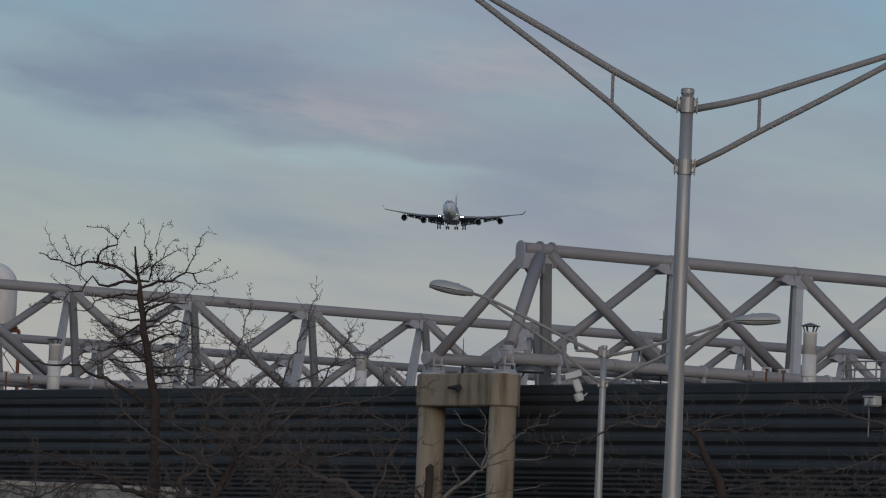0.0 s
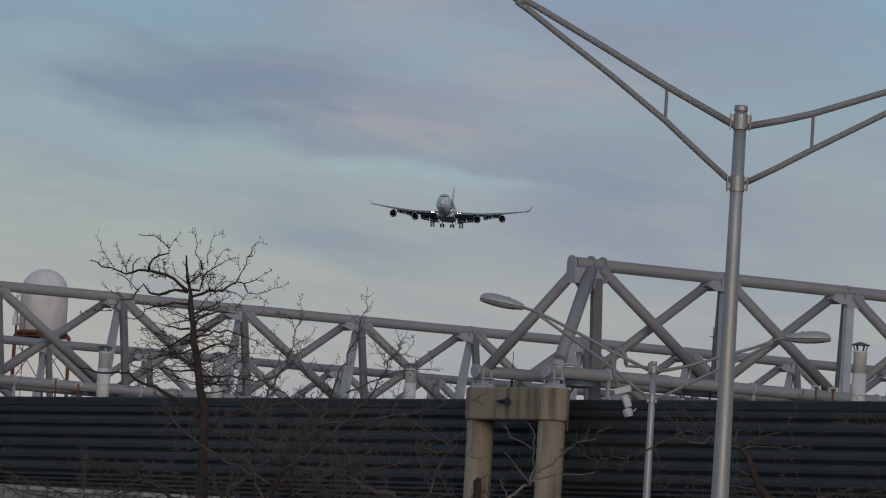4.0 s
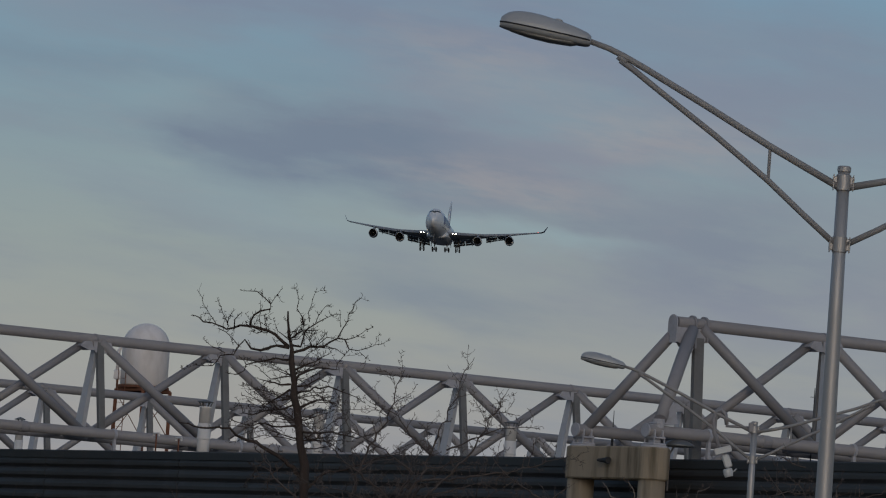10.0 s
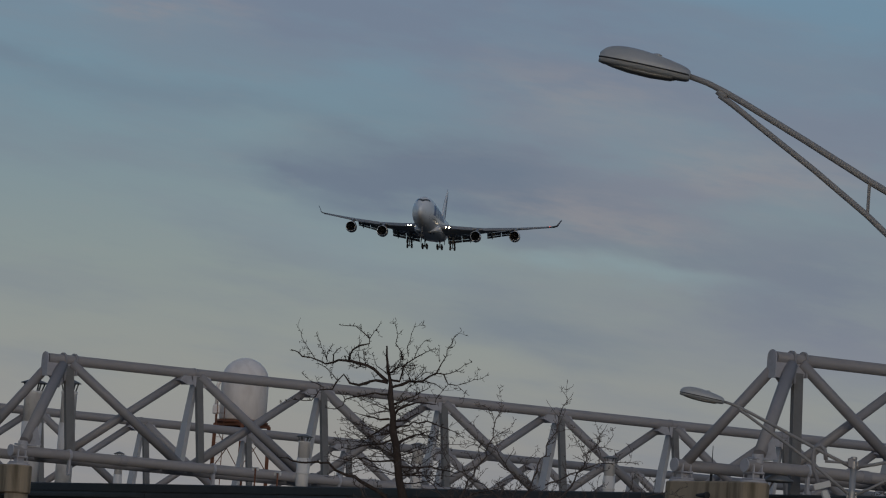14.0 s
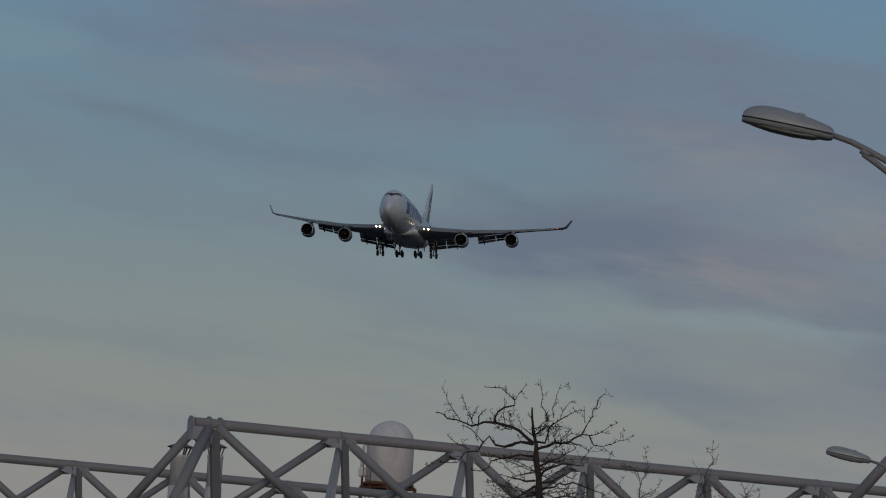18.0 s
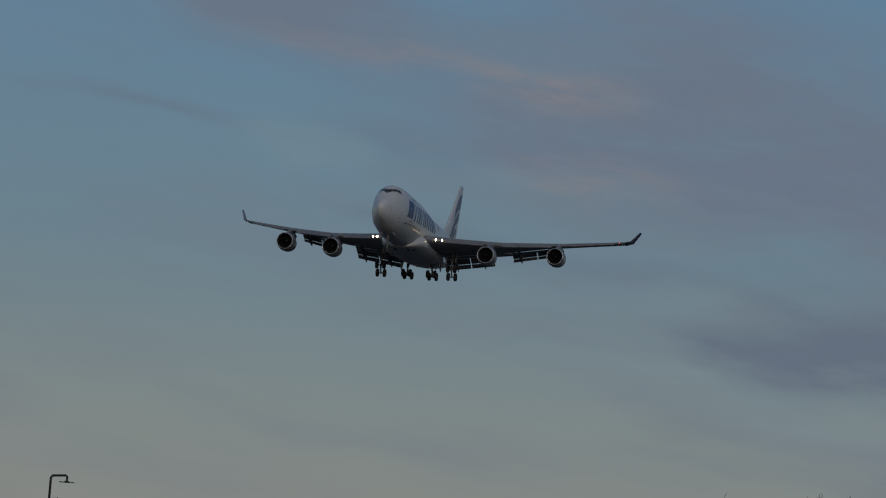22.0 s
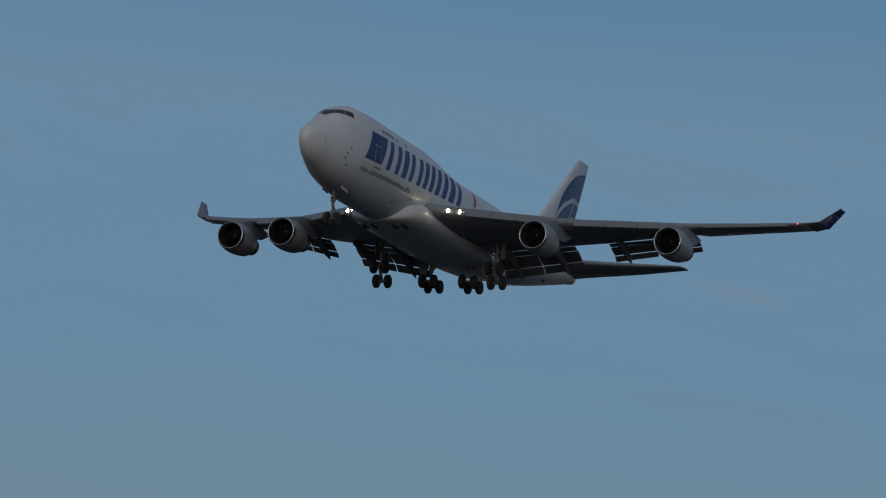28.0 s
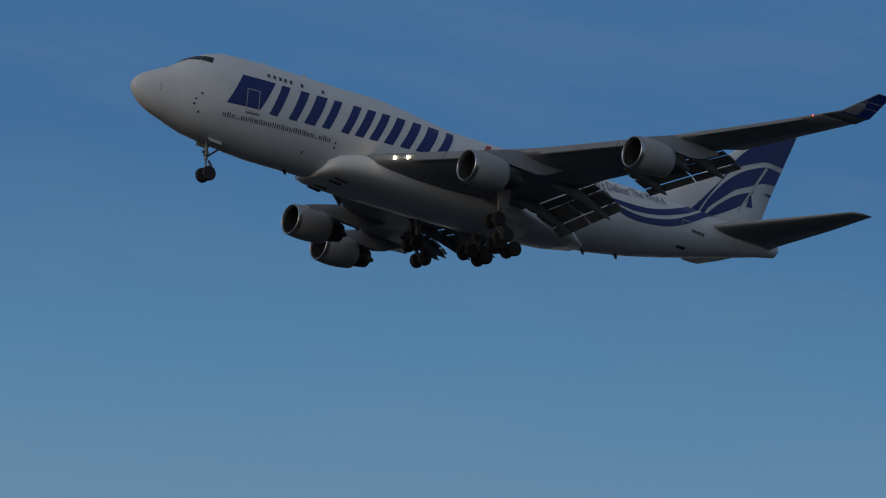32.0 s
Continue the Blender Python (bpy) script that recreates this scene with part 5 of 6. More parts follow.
AFT = [(20, -3.82, 4.06, 3.15, 0), (23.5, -3.77, 4.11, 3.19, 0), (26, -3.74, 3.92, 3.22, 0), (28.5, -3.71, 3.57, 3.25, 0), (31.04, -3.68, 3.26, 3.25, 0),
        (33.12, -3.65, 3.18, 3.25, 0), (44.57, -3.35, 3.25, 3.25, 0), (48.57, -3.02, 3.24, 3.2, 0.08), (52.57, -2.42, 3.2, 3, 0.3), (56.57, -1.62, 3.14, 2.6, 0.66),
        (60.57, -0.72, 3.05, 2.06, 1.1), (64.07, 0.08, 2.9, 1.5, 1.46), (67.07, 0.80, 2.65, 0.98, 1.7), (68.2, 1.0, 2.48, 0.74, 1.72), (68.72, 1.1, 2.36, 0.60, 1.72), (68.8, 1.25, 2.22, 0.45, 1.72)]
FUS = FORE + AFT


def fus_at(x):
    d = (NOSE - x) / STRETCH
    for a, b in zip(FUS, FUS[1:]):
        if d <= b[0]:
            f = max(0.0, (d - a[0]) / (b[0] - a[0]))
            return [p + (q - p) * f for p, q in zip(a[1:], b[1:])]
    return list(FUS[-1][1:])


def skin(x, z, out=0.02):
    """Half-width of the fuselage skin at a station and height, set out a little."""
    zb, zt, hw, zc = fus_at(x)
    q = (z - zc) / ((zt - zc) if z > zc else (zc - zb))
    q = min(1.0, abs(q))
    return hw * max(0.0, 1 - q ** 2.1) ** (1 / 2.1) + out


def decal(name, corners, nx, nz, mat, parent, label="", side=1, out=0.02):
    """A painted area that follows the skin: corners (x, z) in order top front, top rear, bottom rear, bottom front."""
    tf, tr, br, bf = corners
    V, F = [], []
    for j in range(nz + 1):
        g = j / nz
        for i in range(nx + 1):
            f = i / nx
            x = (tf[0] * (1 - f) + tr[0] * f) * (1 - g) + (bf[0] * (1 - f) + br[0] * f) * g
            z = (tf[1] * (1 - f) + tr[1] * f) * (1 - g) + (bf[1] * (1 - f) + br[1] * f) * g
            V.append((x, side * skin(x, z, out), z))
    for j in range(nz):
        for i in range(nx):
            a = j * (nx + 1) + i
            F.append((a, a + 1, a + nx + 2, a + nx + 1) if side < 0 else (a, a + nx + 1, a + nx + 2, a + 1))
    return part(name, (V, F), mat, parent, label)


def band(name, rows, mat, parent, place, label="", sub=6):
    """A painted ribbon; rows of (x, z lower, z upper), rounded between, set on a surface by place(x, z)."""
    pts = []
    n = len(rows)
    for i in range(n - 1):
        p0, p1, p2, p3 = rows[max(i - 1, 0)], rows[i], rows[i + 1], rows[min(i + 2, n - 1)]
        for k in range(sub):
            t = k / sub
            pts.append([0.5 * (2 * b + (c - a) * t + (2 * a - 5 * b + 4 * c - d) * t * t + (3 * b - a - 3 * c + d) * t ** 3) for a, b, c, d in zip(p0, p1, p2, p3)])
    pts.append(list(rows[-1]))
    V, F = [], []
    m = 4
    for r in pts:
        # each row: lower point (x, z) and upper point (x, z)
        for j in range(m + 1):
            g = j / m
            V.append(place(r[0] + (r[2] - r[0]) * g, r[1] + (r[3] - r[1]) * g))
    for i in range(len(pts) - 1):
        for j in range(m):
            a = i * (m + 1) + j
            F.append((a, a + 1, a + m + 2, a + m + 1))
    return part(name, (V, F), mat, parent, label)


FOIL = [(0.0, 0.0), (0.006, 0.16), (0.03, 0.30), (0.10, 0.45), (0.25, 0.55), (0.45, 0.52), (0.7, 0.33), (1.0, 0.03), (1.0, -0.03), (0.7, -0.25), (0.45, -0.42), (0.25, -0.45), (0.10, -0.38), (0.03, -0.26), (0.006, -0.14)]


def foil_ring(xle, xte, y, z, thick, tilt=0.0, stand=None):
    """A wing section; stand = (0, 1) sets the thickness across y for upright surfaces."""
    c = xle - xte
    ring = []
    for f, h in FOIL:
        if stand:
            ring.append((xle - f * c, y + h * thick, z))
        else:
            ring.append((xle - f * c, y, z + h * thick - f * c * tilt))
    return ring


def wing_line(y):
    """Leading edge x, fixed trailing edge x, height and thickness of the wing at a span station."""
    T = [(2.2, -17.3, -33.8, -2.0, 1.75), (3.2, -18.5, -33.9, -1.9, 1.7), (7.0, -22.0, -34.4, -1.55, 1.35), (12.1, -26.7, -35.4, -1.0, 1.08), (13.6, -28.1, -36.4, -0.8, 1.0), (20.8, -34.7, -40.6, 0.52, 0.72), (21.4, -35.2, -42.0, 0.64, 0.7), (26.0, -39.3, -44.2, 1.72, 0.5), (30.1, -42.75, -46.2, 2.70, 0.34)]
    for a, b in zip(T, T[1:]):
        if y <= b[0]:
            f = max(0.0, (y - a[0]) / (b[0] - a[0]))
            return [p + (q - p) * f for p, q in zip(a[1:], b[1:])]
    return list(T[-1][1:])


def wing_tilt(y):
    """Incidence of the section: the outer wing is twisted nose down."""
    T = [(2.2, 0.035), (12.1, 0.02), (13.6, 0.0), (20.8, -0.085), (21.4, -0.085), (26.0, -0.07), (30.1, -0.03)]
    for a, b in zip(T, T[1:]):
        if y <= b[0]:
            f = max(0.0, (y - a[0]) / (b[0] - a[0]))
            return a[1] + (b[1] - a[1]) * f
    return T[-1][1]


def mirror(geo, sd):
    if sd > 0:
        return geo
    return [(x, -y, z) for x, y, z in geo[0]], [tuple(reversed(f)) for f in geo[1]]


def build_wing(ac, sd):
    rings = []
    for y in (2.2, 3.2, 5, 7, 9.5, 12.1, 13.6, 16, 18.5, 20.8, 21.4, 23.5, 26, 28, 30.1):
        le, te, z, th = wing_line(y)
        rings.append(foil_ring(le, te, y, z, th, wing_tilt(y)))
    g = loft(rings)
    w = part("wing", mirror((g[0], [tuple(reversed(f)) for f in g[1]]), sd), PLANE_GREY, ac, "grey swept wing with slats and flaps extended", smooth=True)
    # drooped leading-edge slats between the pylons
    for y0, y1 in ((5.9, 11.0), (13.4, 20.2), (22.6, 28.9)):
        n = 3
        for k in range(n):
            ya, yb = y0 + (y1 - y0) * k / n + 0.03, y0 + (y1 - y0) * (k + 1) / n - 0.03
            rr = []
            for y in (ya, yb):
                le, te, z, th = wing_line(y)
                s = 0.45 if y < 21 else 0.27
                rr.append([(le + 0.30 * s, y, z - 0.30 * s), (le + 0.62 * s, y, z - 0.62 * s), (le + 0.70 * s, y, z - 0.80 * s), (le + 0.5 * s, y, z - 0.95 * s), (le + 0.1 * s, y, z - 0.66 * s), (le - 0.30 * s, y, z - 0.12 * s + 0.1 * th), (le - 0.6 * s, y, z + 0.30 * th), (le - 0.2 * s, y, z + 0.25 * th)])
            part("slat", mirror(loft(rr), sd), PLANE_EDGE, w, "paler leading-edge slat")
    # triple-slotted flaps
    for y0, y1, k, steep in ((3.7, 10.9, 0.88, 1.05), (13.7, 20.6, 0.58, 1.15)):
        for nm, start, chord, drop0, ang in (("fore_flap", 0.05, 1.05, -0.02, 12), ("mid_flap", 1.12, 2.0, -0.30, 20), ("aft_flap", 3.10, 1.1, -1.06, 32)):
            halves = ((0.0, 0.49), (0.51, 1.0)) if nm != "fore_flap" else ((0.0, 1.0),)
            for h0, h1 in halves:
                rr = []
                for f in (h0, h1):
                    y = y0 + (y1 - y0) * f
                    le, te, z, th = wing_line(y)
                    z = z - (le - te) * wing_tilt(y)
                    kk = k * (1.06 - 0.14 * f)
                    ca, sa = math.cos(radians(ang * steep)), math.sin(radians(ang * steep))
                    x0, z0 = te - start * kk, z + drop0 * steep * kk - 0.06
                    prof = [(0, 0), (0.08, 0.09), (0.35, 0.1), (1.0, 0.012), (1.0, -0.012), (0.5, -0.055), (0.1, -0.06)]
                    rr.append([(x0 - chord * kk * (a * ca + b * sa * 0.9), y, z0 - chord * kk * (a * sa - b * ca * 0.9)) for a, b in prof])
                part(nm, mirror(loft(rr), sd), FLAP_GREY, w, smooth=False)
    for y, k in ((5.3, 1.0), (9.5, 0.95), (14.9, 0.7), (19.2, 0.66)):
        le, te, z, th = wing_line(y)
        z = z - (le - te) * wing_tilt(y) - 0.25
        rr = []
        for f, r in ((0, 0.03), (0.08, 0.17), (0.25, 0.28), (0.5, 0.34), (0.75, 0.27), (0.92, 0.13), (1, 0.02)):
            x = te + 3.0 * k - f * 6.6 * k
            zz = z - 0.2 - (max(0, f - 0.35) ** 1.25) * 2.6 * k
            rr.append([(x, y + math.cos(a) * r * 0.8, zz + math.sin(a) * r * 1.45) for a in (2 * math.pi * i / 10 for i in range(10))])
        part("flap_track_fairing", mirror(loft(rr), sd), FLAP_GREY, w, smooth=True)
    # raised winglet
    rr = []
    for le, te, y, z, th in ((-42.7, -46.2, 30.05, 2.72, 0.30), (-44.0, -46.9, 31.0, 3.18, 0.2), (-46.8, -48.1, 32.0, 5.08, 0.08)):
        ring = []
        for f, h in FOIL:
            ring.append((le - f * (le - te), y - h * th * 0.75, z + h * th * 0.5))
        rr.append(ring)
    g = loft(rr)
    wl = part("winglet", mirror((g[0], [tuple(reversed(f)) for f in g[1]]), sd), PLANE_GREY, w, "raised winglet, blue outside and grey inside", smooth=True)
    paint = [(-43.95, 30.92, 3.00), (-46.8, 31.05, 3.06), (-48.05, 32.08, 5.02), (-46.82, 32.05, 5.02)]
    part("winglet_paint", mirror((paint, [(0, 1, 2, 3)]), sd), LIVERY_BLUE, wl, "dark blue outer face")
    for f in (0.35, 0.6):
        ln = [tuple(p + (q - p) * g for p, q in zip(u, v)) for u, v in (((-43.95, 30.96, 2.99), (-46.82, 32.09, 5.01)), ((-46.8, 31.09, 3.05), (-48.05, 32.12, 5.01))) for g in (f, f + 0.03)]
        part("winglet_line", mirror((ln, [(0, 1, 3, 2)]), sd), PLANE_GREY, wl, "pale pinstripe")
    if sd > 0:
        part("navigation_light", moved(lathe([(0.02, 0.11), (0.06, 0.07), (0.075, 0), (0.03, -0.08)], 10), pose(-42.3, 29.5, 2.58, 0, 90, 0)), NAV_RED, w, "red navigation light")
    # landing lights in the root of the leading edge
    for y in (4.55, 5.35):
        le, te, z, th = wing_line(y)
        part("landing_light", mirror(moved(lathe([(0.165, 0), (0.16, 0.02), (0.11, 0.04), (0.02, 0.05)], 14, "x"), Matrix.Translation((le + 0.0, y, z - 0.02))), sd), LANDING_LIGHT, w, "lit landing light")
    return w


def build_engine(ac, x, y, z, sd):
    e = part("engine", moved(lathe([(1.16, 0.02), (1.22, 0.10), (1.27, 0.06), (1.35, -0.30), (1.42, -0.9), (1.44, -1.5), (1.40, -2.3), (1.31, -3.0), (1.24, -3.4), (1.18, -3.42), (1.13, -3.35), (1.14, -2.8), (0.9, -2.4)], 36, "x", cap=False), Matrix.Translation((x, y, z))), NACELLE, ac, "grey turbofan nacelle with a bright inlet lip", smooth=True)
    o = Matrix.Translation((x, y, z))
    part("inlet_lip", moved(lathe([(1.13, -0.25), (1.145, -0.02), (1.19, 0.10), (1.235, 0.125), (1.28, 0.09), (1.325, -0.06), (1.352, -0.22)], 36, "x", cap=False), o), LIP_METAL, e, "polished metal inlet lip", smooth=True)
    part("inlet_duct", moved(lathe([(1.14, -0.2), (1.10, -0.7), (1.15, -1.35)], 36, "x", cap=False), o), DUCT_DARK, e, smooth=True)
    blades = []
    for k in range(22):
        a = 2 * math.pi * k / 22
        q = pose(0, 0, 0, math.degrees(a), 0, 0)
        v = [(-1.28, -0.05, 0.3), (-1.42, 0.06, 0.3), (-1.22, -0.12, 1.12), (-1.42, 0.12, 1.12)]
        blades.append(moved((v, [(0, 1, 3, 2)]), o @ q))
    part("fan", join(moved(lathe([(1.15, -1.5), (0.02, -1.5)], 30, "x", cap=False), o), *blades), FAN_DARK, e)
    part("spinner", moved(lathe([(0.01, -0.85), (0.12, -0.93), (0.3, -1.25), (0.32, -1.4)], 18, "x"), o), FAN_DARK, e, smooth=True)
    part("spinner_mark", moved((([(-0.925, 0.03, 0.14), (-1.02, 0.10, 0.185), (-1.1, 0.05, 0.26), (-1.0, -0.02, 0.2)]), [(0, 1, 2, 3)]), o), CCTV_WHITE, e, "white spiral mark")
    part("core_cowl", moved(lathe([(0.97, -2.7), (0.96, -3.5), (0.90, -4.3), (0.80, -4.95), (0.74, -4.96), (0.72, -4.5)], 28, "x", cap=False), o), CORE_METAL, e, smooth=True)
    part("exhaust_cone", moved(lathe([(0.5, -4.4), (0.40, -5.0), (0.18, -5.6), (0.03, -5.8)], 20, "x"), o), CORE_METAL, e, smooth=True)
    # pylon up to the wing
    le, te, wz, th = wing_line(abs(y))
    rr = []
    for px, top, bot, hw in ((x - 0.9, z + 1.44, z + 1.25, 0.05), (x - 2.0, z + 1.78, z + 1.2, 0.22), (le + 0.3, wz - 0.02, z + 1.0, 0.26), (le - 1.5, wz - 0.1, z + 0.9, 0.26), (le - 2.6, wz - 0.2, z + 1.1, 0.18), (le - 4.4, wz - 0.3, wz - 0.5, 0.05)):
        rr.append([(px, y - hw, bot), (px, y + hw, bot), (px, y + hw, (bot + top) / 2), (px, y + hw * 0.7, top), (px, y - hw * 0.7, top), (px, y - hw, (bot + top) / 2)])
    part("pylon", loft(rr), PLANE_GREY, e)
    part("strake", box(1.1, 0.04, 0.28, (x - 1.6, y - sd * 1.02, z + 1.08)), NACELLE, e)


def wheel(parent, x, y, z, r=0.62, w=0.44):
    p = part("wheel", moved(lathe([(r * 0.55, -w / 2 + 0.03), (r * 0.85, -w / 2), (r * 0.97, -w / 2 + 0.06), (r, -w / 4), (r, w / 4), (r * 0.97, w / 2 - 0.06), (r * 0.85, w / 2), (r * 0.55, w / 2 - 0.03)], 24), pose(x, y, z, 90, 0, 0)), BLACK, parent, "black tyre", smooth=True)
    part("rim", moved(lathe([(0.05, -w * 0.36), (r * 0.3, -w * 0.4), (r * 0.54, -w * 0.44), (r * 0.54, w * 0.44), (r * 0.3, w * 0.4), (0.05, w * 0.36)], 18), pose(x, y, z, 90, 0, 0)), CORE_METAL, p, "dark wheel hub")
    return p


def build_gear(ac):
    for sd in (1, -1):
        # wing gear: the bogie hangs tail down
        g = part("wing_gear", join(tube([(-29.6, sd * 5.6, -1.9), (-29.85, sd * 5.58, -3.9)], 0.2, 12), tube([(-29.85, sd * 5.58, -3.9), (-29.92, sd * 5.58, -5.4)], 0.13, 12), beam((-29.35, sd * 5.58, -4.72), (-30.48, sd * 5.58, -6.08), 0.2, 0.24)), GEAR_STEEL, ac, "extended wing landing gear with four wheels", smooth=False)
        part("side_brace", tube([(-29.8, sd * 5.55, -3.7), (-29.4, sd * 3.4, -2.4)], 0.09, 8), GEAR_STEEL, g)
        part("drag_brace", tube([(-29.85, sd * 5.58, -3.6), (-27.9, sd * 5.6, -2.1)], 0.08, 8), GEAR_STEEL, g)
        part("torque_link", join(beam((-30.15, sd * 5.58, -4.0), (-30.5, sd * 5.58, -4.6), 0.08, 0.3), beam((-30.5, sd * 5.58, -4.6), (-30.05, sd * 5.58, -5.2), 0.08, 0.3)), GEAR_STEEL, g)
        part("gear_door", beam((-29.9, sd * 6.25, -1.95), (-29.9, sd * 6.1, -3.8), 0.9, 0.06), PLANE_GREY, g)
        for ax, az in ((-29.44, -4.84), (-30.40, -5.97)):
            part("axle", tube([(ax, sd * 5.58 - 0.62, az), (ax, sd * 5.58 + 0.62, az)], 0.08, 8), GEAR_STEEL, g)
            for dy in (-0.56, 0.56):
                wheel(g, ax, sd * 5.58 + dy, az)
        # body gear, nearly level
        g = part("body_gear", join(tube([(-32.6, sd * 1.9, -2.9), (-33.1, sd * 1.95, -4.5)], 0.2, 12), tube([(-33.1, sd * 1.95, -4.5), (-33.24, sd * 1.95, -5.5)], 0.13, 12), beam((-32.35, sd * 1.95, -5.43), (-34.12, sd * 1.95, -5.66), 0.2, 0.24)), GEAR_STEEL, ac, "extended body landing gear with four wheels")
        part("drag_brace", tube([(-33.1, sd * 1.95, -4.4), (-35.0, sd * 1.9, -3.1)], 0.09, 8), GEAR_STEEL, g)
        part("side_brace", tube([(-33.1, sd * 1.95, -4.3), (-33.1, sd * 0.7, -3.1)], 0.08, 8), GEAR_STEEL, g)
        part("gear_door", loft([[(-31.4, sd * 2.95 + o, -3.1), (-34.9, sd * 2.95 + o, -3.1), (-34.2, sd * 3.1 + o, -4.75), (-33.4, sd * 3.1 + o, -4.85)] for o in (0, 0.06)]), PLANE_GREY, g)
        for ax, az in ((-32.48, -5.45), (-33.97, -5.64)):
            part("axle", tube([(ax, sd * 1.95 - 0.62, az), (ax, sd * 1.95 + 0.62, az)], 0.08, 8), GEAR_STEEL, g)
            for dy in (-0.56, 0.56):
                wheel(g, ax, sd * 1.95 + dy, az)
    g = part("nose_gear", join(tube([(-4.6, 0, -2.8), (-4.75, 0, -4.9)], 0.14, 12), tube([(-4.75, 0, -4.9), (-4.86, 0, -6.1)], 0.09, 12)), GEAR_STEEL, ac, "extended twin-wheel nose landing gear")
    part("drag_brace", tube([(-4.75, 0, -4.7), (-6.6, 0, -3.1)], 0.08, 8), GEAR_STEEL, g)
    part("steering_collar", lathe([(0.16, -4.6), (0.22, -4.55), (0.22, -4.25), (0.16, -4.2)], 14), GEAR_STEEL, g, m=pose(-4.72, 0, 0))
    part("taxi_light", moved(lathe([(0.12, 0), (0.12, 0.1), (0.02, 0.13)], 10, "x"), Matrix.Translation((-4.5, 0.0, -4.3))), CORE_METAL, g)
    part("torque_link", join(beam((-5.0, 0, -4.9), (-5.35, 0, -5.3), 0.06, 0.22), beam((-5.35, 0, -5.3), (-5.0, 0, -5.75), 0.06, 0.22)), GEAR_STEEL, g)
    part("axle", tube([(-4.86, -0.5, -6.08), (-4.86, 0.5, -6.08)], 0.07, 8), GEAR_STEEL, g)
    for y in (-0.46, 0.46):
        wheel(g, -4.86, y, -6.08, 0.6, 0.4)
    for sd in (1, -1):
        d = part("gear_door", loft([[(-4.1, sd * 0.62 + o, -2.7), (-5.5, sd * 0.62 + o, -2.75), (-5.45, sd * 0.95 + o, -3.7), (-4.25, sd * 0.95 + o, -3.6)] for o in (0, 0.05)]), PLANE_WHITE, g)
        for k in range(3):
            part("door_marking", beam((-4.55 - k * 0.26, sd * 0.985, -3.22), (-4.55 - k * 0.26, sd * 0.94, -3.02), 0.16, 0.02), MARK_DARK, d, "dark painted bar")


def text_mesh(body, size):
    cu = bpy.data.curves.new("lettering", "FONT")
    cu.body, cu.size, cu.resolution_u = body, size, 2
    ob = bpy.data.objects.new("lettering", cu)
    scene.collection.objects.link(ob)
    me = bpy.data.meshes.new_from_object(ob.evaluated_get(bpy.context.evaluated_depsgraph_get()))
    bpy.data.objects.remove(ob)
    return me


